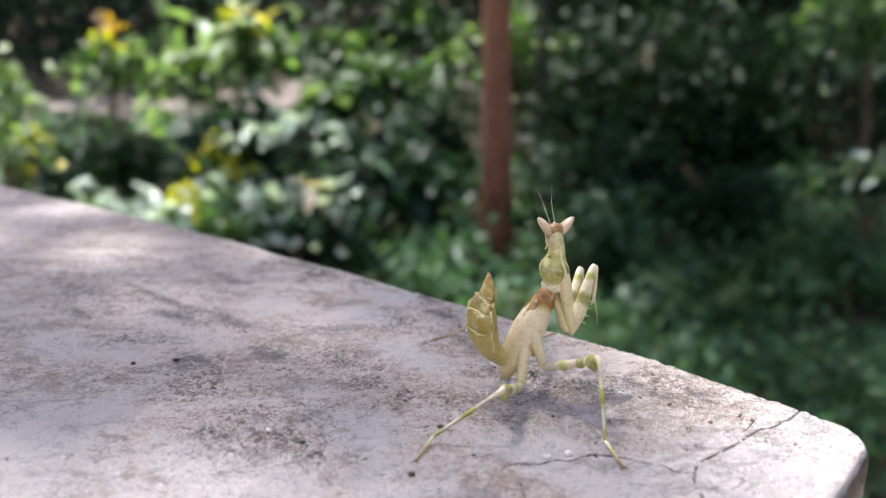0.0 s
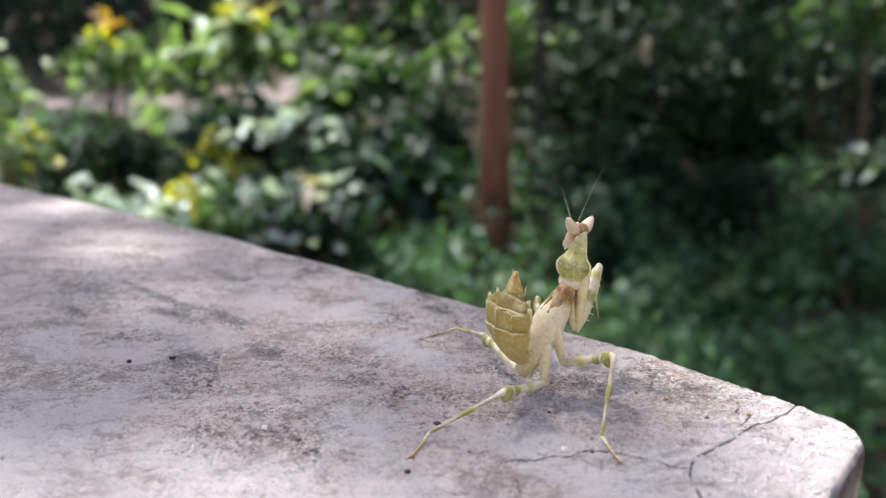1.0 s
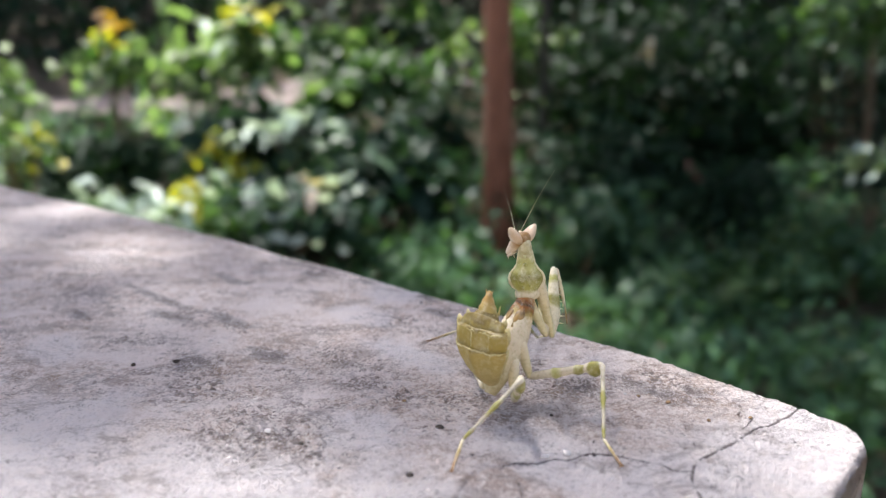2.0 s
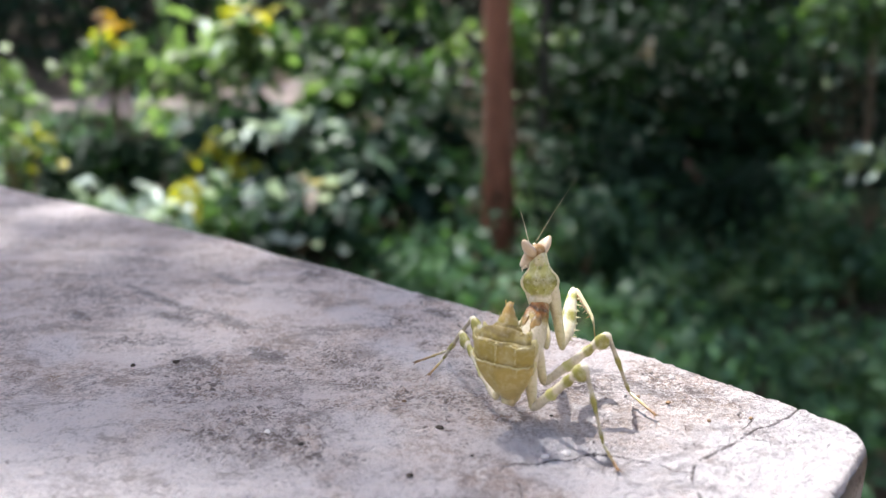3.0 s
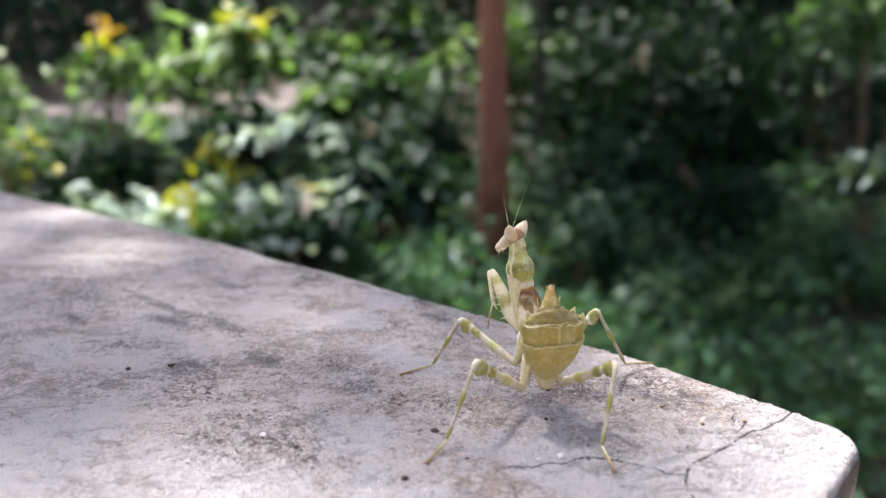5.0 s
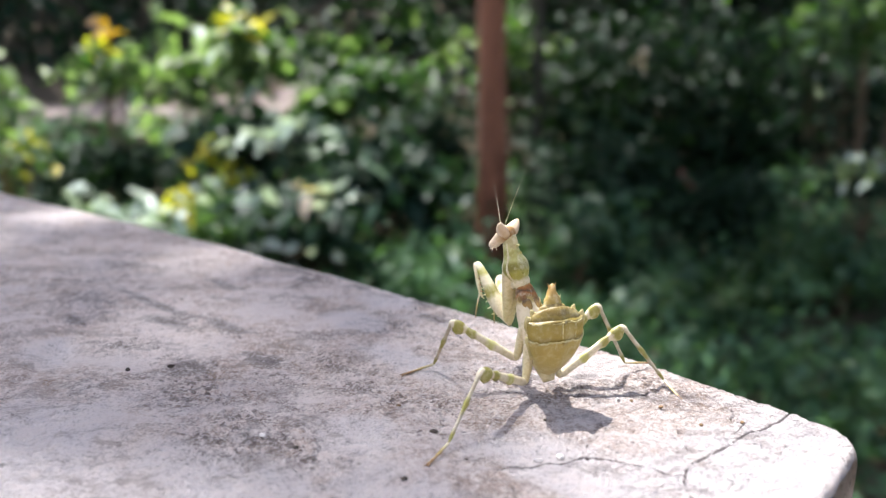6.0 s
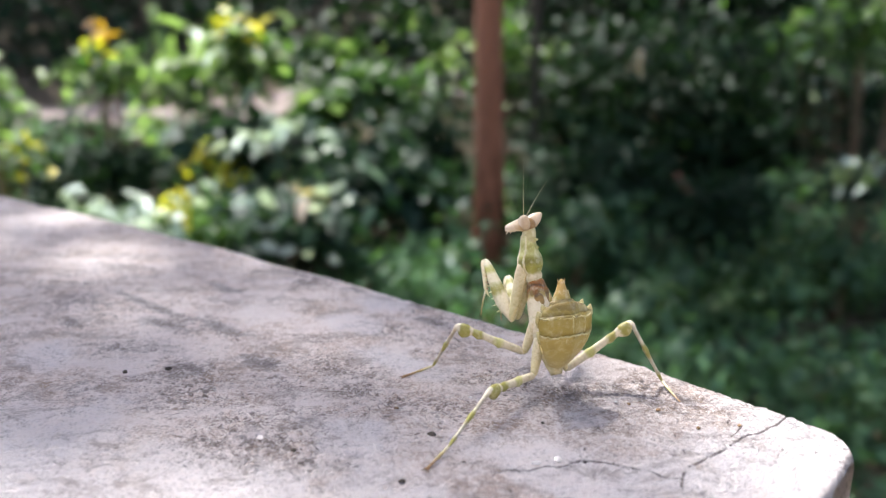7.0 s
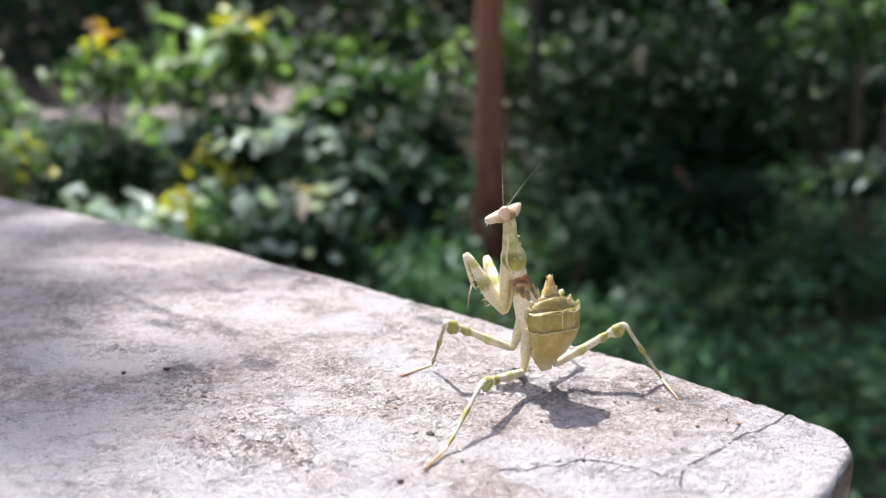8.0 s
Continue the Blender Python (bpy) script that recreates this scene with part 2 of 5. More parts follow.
# ---- building ----
def part(name, bm, material, parent=None, label="", smooth=True):
    """Links a bmesh as one mesh object, under a thing or part."""
    me = bpy.data.meshes.new(name)
    bm.normal_update()
    bm.to_mesh(me)
    bm.free()
    me.materials.append(material)
    if smooth:
        me.shade_smooth()
    ob = new(name, me)
    if parent is not None:
        ob.parent = parent
    return tagged(ob, label)


def raw(name, verts, faces, material, parent=None, label="", smooth=False):
    me = bpy.data.meshes.new(name)
    me.from_pydata(verts, [], faces)
    me.materials.append(material)
    if smooth:
        me.shade_smooth()
    ob = new(name, me)
    if parent is not None:
        ob.parent = parent
    return tagged(ob, label)


def spline(keys, t):
    """Smooth value of rows (t, a, b, ...) at t, flat at the ends of equal stretches."""
    ts = [k[0] for k in keys]
    if t <= ts[0]:
        return list(keys[0][1:])
    if t >= ts[-1]:
        return list(keys[-1][1:])
    i = max(j for j in range(len(ts) - 1) if ts[j] <= t)
    h = ts[i + 1] - ts[i]
    s = (t - ts[i]) / h
    out = []
    for c in range(1, len(keys[0])):
        def slope(j):
            if j == 0 or j == len(ts) - 1:
                return 0.0
            a = (keys[j][c] - keys[j - 1][c]) / (ts[j] - ts[j - 1])
            b = (keys[j + 1][c] - keys[j][c]) / (ts[j + 1] - ts[j])
            return 0.0 if a * b <= 0 else 2 * a * b / (a + b)
        p, q, m0, m1 = keys[i][c], keys[i + 1][c], slope(i) * h, slope(i + 1) * h
        out.append((2 * s**3 - 3 * s**2 + 1) * p + (s**3 - 2 * s**2 + s) * m0 + (3 * s**2 - 2 * s**3) * q + (s**3 - s**2) * m1)
    return out


def loft(bm, rings, sides=14, power=2.0):
    """A closed skin over elliptic rings (centre, half width, half height, direction, up), in millimetres."""
    loops = []
    for c, a, b, d, up in rings:
        d = Vector(d).normalized()
        y = Vector(up).cross(d).normalized()
        z = d.cross(y)
        ring = []
        for k in range(sides):
            w = 2 * math.pi * k / sides
            cw, sw = math.cos(w), math.sin(w)
            e = 2 / power
            px = math.copysign(abs(cw)**e, cw) * a
            pz = math.copysign(abs(sw)**e, sw) * b
            ring.append(bm.verts.new((Vector(c) + y * px + z * pz) / 1000))
        loops.append(ring)
    for p, q in zip(loops, loops[1:]):
        for k in range(sides):
            bm.faces.new((p[k], p[(k + 1) % sides], q[(k + 1) % sides], q[k]))
    bm.faces.new(loops[0][::-1])
    bm.faces.new(loops[-1])
    return bm


def limb(stations, sides=12, power=2.0):
    """A limb along +x: rows of (x, y, z, half width, half height) in millimetres."""
    bm = bmesh.new()
    return loft(bm, [((x, y, z), a, b, (1, 0, 0), (0, 0, 1)) for x, y, z, a, b in stations], sides, power)


def bank(x, y):
    """Height of the ground."""
    def step(a, b, v):
        s = min(1, max(0, (v - a) / (b - a)))
        return s * s * (3 - 2 * s)
    left = step(1.2, -1.2, x)
    z = -1.45 + 0.32 * left * step(2.6, 4.5, y) + (0.30 + 0.30 * left) * step(4.5, 9.0, y) + 2.6 * step(7.6, 15, y) + 4.0 * step(15, 40, y)
    far = step(1.5, 6, math.hypot(x, y))
    return z + far * 0.10 * noise.noise((x * 0.7, y * 0.7, 3)) + far * 0.04 * noise.noise((x * 3, y * 3, 9))


# ---- the setting ----
def build_ground():
    ks = [math.copysign(abs(i / 70)**3.2 * 600 + abs(i / 70) * 14, i) for i in range(-70, 71)]
    verts = [(x, y + 4, bank(x, y + 4)) for y in ks for x in ks]
    w = len(ks)
    faces = [(j * w + i, j * w + i + 1, (j + 1) * w + i + 1, (j + 1) * w + i) for j in range(w - 1) for i in range(w - 1)]
    ob = raw("ground", verts, faces, M["ground"], smooth=True)
    tagged(ob, "dark soil bank covered with leaf litter", "ground", kind="structure")
    verts, faces, n = [], [], 60
    for i in range(n + 1):
        x = -9 + 9.6 * i / n
        for k in range(5):
            rise = min(1, max(0, (x + 2.2) / 2.5))
            y = 7.5 + 1.9 * rise * rise * (3 - 2 * rise) + 0.8 * k / 4 + 0.18 * noise.noise((x * 0.6, k, 5)) + 0.03 * x
            verts.append((x, y, bank(x, y) + 0.03))
    for i in range(n):
        for k in range(4):
            a = i * 5 + k
            faces.append((a, a + 5, a + 6, a + 1))
    tagged(raw("path", verts, faces, M["path"], smooth=True), "pale dry dirt path on the bank", "path", kind="structure")


CORNER, ALONG, INTO = (48.0, 77.0), (-0.764, 0.645), (-0.645, -0.764)


def slab_uv(x, y):
    dx, dy = x - CORNER[0], y - CORNER[1]
    return dx * ALONG[0] + dy * ALONG[1], dx * INTO[0] + dy * INTO[1]


CRACKS = [  # the long hairline cracks, then thinner branches; x, y in millimetres
    [(43.2, 84), (41.9, 82.8), (40.6, 81), (38, 78.7), (35.8, 77.1), (33.9, 76.2), (31.8, 74.9), (29.6, 72.9), (27.5, 71.2), (26.1, 70.1), (25, 68.8), (24.3, 67), (24.1, 65.1), (24.6, 60)],
    [(24.7, 68.2), (23.5, 68.5), (22.1, 69.4), (20.3, 70.5), (18.8, 71.3), (17.4, 71.6), (15.6, 71.9), (14.1, 71.7), (12.6, 71.1), (10.5, 71.1), (8.5, 71.1), (6.9, 70.7), (5.7, 69.6)],
    [(26.1, 70.3), (26.3, 72.9), (26.2, 75.9), (26.5, 78)], [(15.6, 71.9), (15.8, 74.2), (15.8, 77.8)], [(27.1, 69.9), (28.6, 69.1)],
    [(-8, 122.5), (-7.0, 118), (-4.6, 114), (-2.1, 111.5), (1.3, 104.5)], [(-8, 122.5), (-6.5, 124.5)],
    [(28.9, 67.7), (30.3, 66.3), (32.3, 65.7), (33.5, 64)], [(6.5, 68.2), (7.5, 66.9), (7.8, 64.5)], [(32.4, 76), (34.5, 78.8)], [(-17.4, 72.7), (-15.7, 71.7), (-14.3, 70.4), (-13, 69.1)],
]
STAINS_AND_SHADE = [  # x, y, half sizes along u and v, strength
    # the first three partly paint the contact shadow below the mantis
    (16.6, 87, 4, 2.2, 0.95), (17.6, 91, 3, 2, 0.8), (11.0, 85.5, 4, 2.0, 0.5), (-14.7, 82, 4, 3, 0.75), (-34, 97.4, 4, 3.4, 0.95), (-24.6, 99, 5, 2.2, 0.9),
    (-48, 122.4, 15, 1.4, 1.0), (-41.7, 133.4, 6.5, 1.3, 0.95), (-31.8, 140.5, 12, 1.5, 0.95), (-28.4, 134.7, 5, 1.7, 0.9), (-46.3, 116, 3.5, 1.8, 0.9), (-58.6, 116.5, 4, 1.8, 0.9), (-59.4, 125.7, 3.5, 1.6, 0.8), (-17.3, 128.7, 5, 1.3, 0.7), (-25.2, 99.9, 5, 1.4, 0.9),
    (-43.6, 115.3, 6, 2.6, 1.0), (-35, 113, 7, 2, 0.9), (-61, 126, 9, 5, 0.7), (23.3, 86.1, 7, 2.2, 0.9),
    (29.7, 84.6, 3, 1.6, 0.9), (-19, 78, 5, 4, 0.6), (-70, 150, 14, 5, 0.6), (-46, 92, 6, 5, 0.5), (-38, 103, 8, 3, 0.55), (-31, 84, 5, 4, 0.45), (-60, 165, 16, 5, 0.5),
    # the first two also hold the shade of a chipped dent
    (-3.0, 112.5, 5, 1.5, 1.0), (-6.3, 120.5, 2.4, 1.4, 1.0), (-88, 185, 18, 7, 0.55), (17.5, 80, 3, 2, 0.6), (5, 86.5, 4, 3, 0.5), (-12, 92, 6, 3, 0.45), (33.5, 83.5, 4, 2, 0.6)]
# corner and near-edge spots also put sunlight into the cement's white
PALES_AND_SUN = [(34, 70, 9, 6), (27, 66, 9, 4), (-20, 62, 14, 7), (0, 62, 14, 5), (-18, 68, 9, 5), (-9.2, 78.3, 6, 4), (-45, 76, 11, 11), (-38, 66, 16, 8), (-11.9, 122, 5, 4), (14, 70, 12, 5), (40, 72, 9, 10), (44, 66, 9, 9), (-56, 103, 6, 4), (-5, 97, 8, 2.5), (-26, 70, 8, 5), (-15, 113, 7, 3)]
PITS = [(-20, 79, 6, 4), (-14.6, 75, 6, 4), (-24, 75, 7, 4), (-23, 82, 5, 3), (6.7, 90, 6, 3), (15, 88, 4, 2), (26, 88, 4, 2), (-1, 112, 5, 2.5), (-9, 88, 6, 4), (-14, 97, 8, 3), (-30, 90, 7, 4), (0, 84, 5, 3)]
RUSTS = [(15, 86.5, 7, 3), (24, 86, 8, 3), (31, 83.5, 5, 2.5), (8, 92, 6, 3), (-22, 99, 7, 2.5), (6.6, 79.2, 4, 2.2), (-51, 92.7, 4, 1.5), (-23, 76.5, 4, 1.5), (-30, 95, 6, 2.5)]


def blob(u, v, spots, strength):
    best = 0.0
    for s in spots:
        cu, cv = slab_uv(s[0], s[1])
        d = ((u - cu) / s[2])**2 + ((v - cv) / s[3])**2
        if d < 6:
            best = max(best, math.exp(-d * 0.9) * (s[4] if strength else 1.0))
    return best


def far_edge(u):
    """How far the weathered long edge bulges out, in millimetres."""
    return spline([(0, -1.2), (3, 0.9), (8, 2.4), (14, 3.4), (39, 5.4), (80, 6.3), (122, 6.8), (180, 5.2), (240, 2.0), (600, 0), (4000, 0)], u)[0]


def top(u, v):
    """Height of the coping's rough upper face, in millimetres."""
    z = 0.35 * noise.noise((u * 0.05, v * 0.05, 4.0)) + 0.20 * noise.noise((u * 0.16, v * 0.16, 1.0))
    z += 0.16 * noise.noise((u * 0.6, v * 0.6, 2.0)) + 0.15 * noise.noise((u * 1.7, v * 1.7, 8.0))
    z += 0.26 * max(-0.35, noise.noise((u * 0.34, v * 0.34, 14.0))) if v > 3 else 0.0
    return z - max(0, noise.noise((u * 0.9, v * 0.9, 31.0)) - 0.34) * 1.3


def build_parapet():
    us = [i * 0.2 for i in range(420)] + [84 + i * 0.4 for i in range(168)]
    while us[-1] < 3600:
        us.append(us[-1] + min(60, 0.42 + (us[-1] - 151) * 0.05))
    vs = [i * 0.2 for i in range(310)] + [62 + i * 0.42 for i in range(67)]
    while vs[-1] < 220:
        vs.append(vs[-1] + min(9, 0.42 + (vs[-1] - 90) * 0.07))
    us, vs = np.array(us), np.array(vs)
    crack_seg = [(slab_uv(*a), slab_uv(*b), 1.0 if k in (0, 1, 5) else 1.6) for k, line in enumerate(CRACKS) for a, b in zip(line, line[1:])]
    U, V = np.meshgrid(us, vs, indexing="ij")
    wob = np.array([[noise.noise((u * 0.35, v * 0.35, 7.0)) for v in vs] for u in us]) * 0.4
    dist = np.full(U.shape, 9.0)
    for (a, b), (c, d), thin in crack_seg:
        ab = np.array((c - a, d - b))
        s = np.clip(((U - a) * ab[0] + (V - b) * ab[1]) / (ab @ ab), 0, 1)
        dist = np.minimum(dist, thin * np.hypot(U + wob - a - s * ab[0], V - wob - b - s * ab[1]))
    gap = np.array([[0.55 + 0.9 * noise.noise((u * 0.22, v * 0.22, 21.0)) for v in vs] for u in us])
    dist = np.minimum(dist + 0.01 * np.clip(0.8 - gap, 0, 1), 3.0)
    crack = np.clip(1.2 - dist / 0.2, 0, 1)
    edge = np.array([far_edge(u) for u in us])
    verts, stain_shade, pale, rust, pit = [], [], [], [], []
    for i, u in enumerate(us):
        for j, v in enumerate(vs):
            out = edge[i] * max(0.0, 1 - v / 40)**1.5
            near = noise.noise((u * 0.16, v * 0.16, 1.0))
            seen = u < 330 and v < 130
            pit.append(blob(u, v, PITS, False) if seen else 0.0)
            z = top(u, v) - 0.22 * crack[i, j] + pit[-1] * (0.22 * noise.noise((u * 1.1, v * 1.1, 41.0)) + 0.16 * noise.noise((u * 2.3, v * 2.3, 43.0)))
            for w, r in ((v, 2.0 + 0.6 * near), (u, 1.6 + 0.6 * near)):
                if w < r:
                    z -= r - math.sqrt(max(0, r * r - (r - w)**2))
            rag = 0.25 * noise.noise((u * 0.4, 3, 1)) + 0.12 * noise.noise((u * 1.5, 3, 1)) if v < 10 else 0
            end = 0.25 * noise.noise((v * 0.4, 8, 1)) if u < 10 else 0
            verts.append(((CORNER[0] + ALONG[0] * (u + end) + INTO[0] * (v - out + rag)) / 1000,
                          (CORNER[1] + ALONG[1] * (u + end) + INTO[1] * (v - out + rag)) / 1000, z / 1000))
            stain_shade.append(blob(u, v, STAINS_AND_SHADE, True) if seen else 0.0)
            pale.append(blob(u, v, PALES_AND_SUN, False) if seen else 0.0)
            rust.append(blob(u, v, RUSTS, False) if seen else 0.0)
    nu, nv = len(us), len(vs)
    faces = [(i * nv + j, i * nv + j + 1, (i + 1) * nv + j + 1, (i + 1) * nv + j) for i in range(nu - 1) for j in range(nv - 1)]
    rim = [i * nv for i in range(nu - 1, 0, -1)] + list(range(nv - 1)) + [i * nv + nv - 1 for i in range(nu - 1)] + [(nu - 1) * nv + j for j in range(nv - 1, 0, -1)]
    prev = rim
    for depth in (0.004, 0.012, 0.03, 0.06, 0.09):
        row = []
        for k in rim:
            x, y, z = verts[k]
            row.append(len(verts))
            wave = 0.0006 * noise.noise((x * 160, y * 160, depth * 160))
            verts.append((x + wave, y + wave, min(z, -0.004) - depth + 0.0))
        for k in range(len(rim)):
            a, b = k, (k + 1) % len(rim)
            faces.append((prev[a], prev[b], row[b], row[a]))
        prev = row
    faces.append(tuple(prev[::-1]))
    more = len(verts) - nu * nv
    me = bpy.data.meshes.new("parapet_coping")
    me.from_pydata(verts, [], [f[::-1] for f in faces])
    for name, values in (("crack", list(dist.ravel()) + [3.0] * more), ("stain_shade", stain_shade + [0.0] * more), ("pale", pale + [0.0] * more), ("rust", rust + [0.0] * more), ("pit", pit + [0.0] * more)):
        me.attributes.new(name, "FLOAT", "POINT").data.foreach_set("value", np.array(values, dtype=np.float32))
    me.materials.append(M["cement"])
    me.shade_smooth()
    coping = tagged(new("parapet_coping", me), "weathered cracked cement coping with dark stains", "ledge", kind="structure")
    # the wall below it, set back
    bm = bmesh.new()
    a, b = (12, 3580), (14, 206)
    for z0, z1 in ((-1.75, -0.0942),):
        vs8 = [bm.verts.new(((CORNER[0] + ALONG[0] * u + INTO[0] * v) / 1000, (CORNER[1] + ALONG[1] * u + INTO[1] * v) / 1000, z)) for z in (z0, z1) for u, v in ((a[0], b[0]), (a[1], b[0]), (a[1], b[1]), (a[0], b[1]))]
        for f in ((0, 1, 2, 3), (7, 6, 5, 4), (0, 4, 5, 1), (1, 5, 6, 2), (2, 6, 7, 3), (3, 7, 4, 0)):
            bm.faces.new([vs8[i] for i in f])
    bmesh.ops.bevel(bm, geom=bm.edges[:], offset=0.006, segments=2, affect="EDGES")
    tagged(part("parapet_wall", bm, M["plaster"]), "rough plastered wall under the coping", "wall", kind="structure")


def build_grit():
    """Loose grains lying on the coping: x, y, size in millimetres and look."""
    looks = dict(dark=("grit_grain", "tiny dark grit grain lying on the cement", "seed"), pale=("grit_flake", "tiny pale cement flake lying loose on the ledge", "flake"), brown=("grit_grain", "tiny brown speck of soil on the cement", "soil"))
    for k, (x, y, r, look_) in enumerate([(-0.2, 78.6, 0.55, "dark"), (-15.4, 75.6, 0.42, "dark"), (-19.6, 78.0, 0.5, "pale"), (10.9, 72.4, 0.5, "pale"), (13.3, 72.9, 0.6, "pale"), (-3.2, 68.6, 0.4, "dark"), (35.6, 80.2, 0.3, "brown"), (-42.0, 96.5, 0.45, "dark"), (4.6, 88.2, 0.28, "pale"), (22.6, 86.6, 0.26, "pale"), (24.2, 86.3, 0.30, "brown"), (27.2, 84.2, 0.34, "brown"), (8.2, 86.2, 0.22, "pale"), (3.2, 72.6, 0.4, "dark"), (-36.5, 97.6, 0.5, "dark"), (30.6, 79.6, 0.3, "brown"), (-4.6, 85.4, 0.3, "brown"), (12.8, 81.6, 0.32, "dark")]):
        name, label, mat = looks[look_]
        bm = bmesh.new()
        flat = 0.45 if look_ == "pale" else 0.7
        loft(bm, [((0, 0, z * r * flat), r * w, r * w * 0.75, (0, 0, 1), (0, 1, 0)) for z, w in ((-0.5, 0.5), (-0.1, 0.95), (0.4, 1.0), (0.8, 0.75), (1.05, 0.3))], 9)
        for v in bm.verts:
            v.co *= 1 + 0.25 * noise.noise(v.co * 2200 + Vector((k, 0, 0)))
        ob = tagged(part(name, bm, M[mat]), label, "grit", group="loose grit on the ledge")
        ob.matrix_basis = pose(x / 1000, y / 1000, top(*slab_uv(x, y)) / 1000, 0, 0, k * 67)


# ---- plants ----
def leaves(rng, points, sizes, droop=0.35, slim=0.46):
    """Leaf blades at the points, folded along the midrib, as vertices and faces."""
    shape = np.array([(0, 0, 0), (0.30, 0, -0.02), (0.68, 0, -0.04), (1, 0, -0.14), (0.28, 0.5, 0.07), (0.66, 0.38, 0.03), (0.28, -0.5, 0.07), (0.66, -0.38, 0.03)])
    tri = np.array([(0, 1, 4), (1, 2, 5), (1, 5, 4), (2, 3, 5), (0, 6, 1), (1, 7, 2), (1, 6, 7), (2, 7, 3)])
    n = len(points)
    yaw = rng.uniform(0, 2 * np.pi, n)
    tip = rng.normal(-droop, 0.45, n)
    roll = rng.normal(0, 0.6, n)
    s = shape[None] * np.stack([np.ones(n), np.full(n, slim), np.ones(n)], 1)[:, None] * np.asarray(sizes)[:, None, None]
    cr, sr = np.cos(roll)[:, None], np.sin(roll)[:, None]
    x, y, z = s[..., 0], s[..., 1] * cr - s[..., 2] * sr, s[..., 1] * sr + s[..., 2] * cr
    ct, st = np.cos(tip)[:, None], np.sin(tip)[:, None]
    x, z = x * ct - z * st, x * st + z * ct
    cy, sy = np.cos(yaw)[:, None], np.sin(yaw)[:, None]
    x, y = x * cy - y * sy, x * sy + y * cy
    v = np.stack([x, y, z], -1) + np.asarray(points)[:, None]
    f = tri[None] + (np.arange(n) * 8)[:, None, None]
    return v.reshape(-1, 3), f.reshape(-1, 3)


def leaf_mesh(name, v, f, material, parent, label=""):
    me = bpy.data.meshes.new(name)
    me.vertices.add(len(v))
    me.vertices.foreach_set("co", v.astype(np.float32).ravel())
    me.loops.add(f.size)
    me.loops.foreach_set("vertex_index", f.astype(np.int32).ravel())
    me.polygons.add(len(f))
    me.polygons.foreach_set("loop_start", np.arange(0, f.size, 3, dtype=np.int32))
    me.update(calc_edges=True)
    me.materials.append(material)
    ob = new(name, me)
    if parent is not None:
        ob.parent = parent
    return tagged(ob, label)


def tube(bm, a, b, ra, rb, sides=7, bend=0.0, seed=0.0):
    rings = []
    a, b = Vector(a), Vector(b)
    for i in range(6):
        s = i / 5
        p = a.lerp(b, s) + Vector((noise.noise((seed, s * 2, 0)), noise.noise((seed, 5, s * 2)), 0)) * bend * math.sin(math.pi * s)
        r = ra + (rb - ra) * s
        rings.append((p * 1000, r * 1000, r * 1000, b - a, (0.3, 1, 0.1)))
    loft(bm, rings, sides)


def shrub(name, label, x, y, z, rx, rz, material, count, size, seed, accents=(), stems=5, category="shrub"):
    """A bush with bent stems from the ground and a ragged crown round (x, y, z)."""
    rng = np.random.default_rng(seed)
    base = bank(x, y)
    thing = tagged(new(name), label, category, group="")
    thing.location = (x, y, base)
    up = z - base
    clumps = []
    for k in range(max(6, int(count / 45))):
        d = rng.normal(0, 1, 3)
        d *= rng.uniform(0.35, 1.0) / np.linalg.norm(d)
        clumps.append((d[0] * rx, d[1] * rx * 0.8, up + d[2] * rz))
    for k in range(stems):
        c = clumps[k % len(clumps)]
        bm = bmesh.new()
        tube(bm, (c[0] * 0.15, c[1] * 0.15, -0.05), (c[0] * 0.9, c[1] * 0.9, max(0.1, c[2])), 0.014, 0.005, 6, 0.12, seed + k)
        part("stem", bm, M["twig"], thing)
    pts = np.concatenate([rng.normal(0, 1, (int(count / len(clumps)) + 1, 3)) * (0.24 * rx + 0.04, 0.24 * rx + 0.04, 0.2 * rz + 0.03) + c for c in clumps])
    pts[:, 2] = np.maximum(pts[:, 2], 0.02)
    v, f = leaves(rng, pts, rng.uniform(0.6, 1.25, len(pts)) * size)
    leaf_mesh("crown", v, f, M[material], thing)
    for dx, dy, dz, spread, number, mat, scale in accents:
        p = rng.normal(0, spread, (number, 3)) + (dx, dy, up + dz)
        v, f = leaves(rng, p, rng.uniform(0.7, 1.2, number) * size * scale)
        leaf_mesh("young_leaves" if mat in ("orange", "yellow", "lit_lime") else "pale_leaves", v, f, M[mat], thing, dict(pale_glint="pale leaves with glints put into their colour", lit_lime="yellow-green leaves with sunlight put into their colour", dry="dry peach-brown leaves", pale="pale green leaves").get(mat, "young %s leaves" % mat))
    return thing


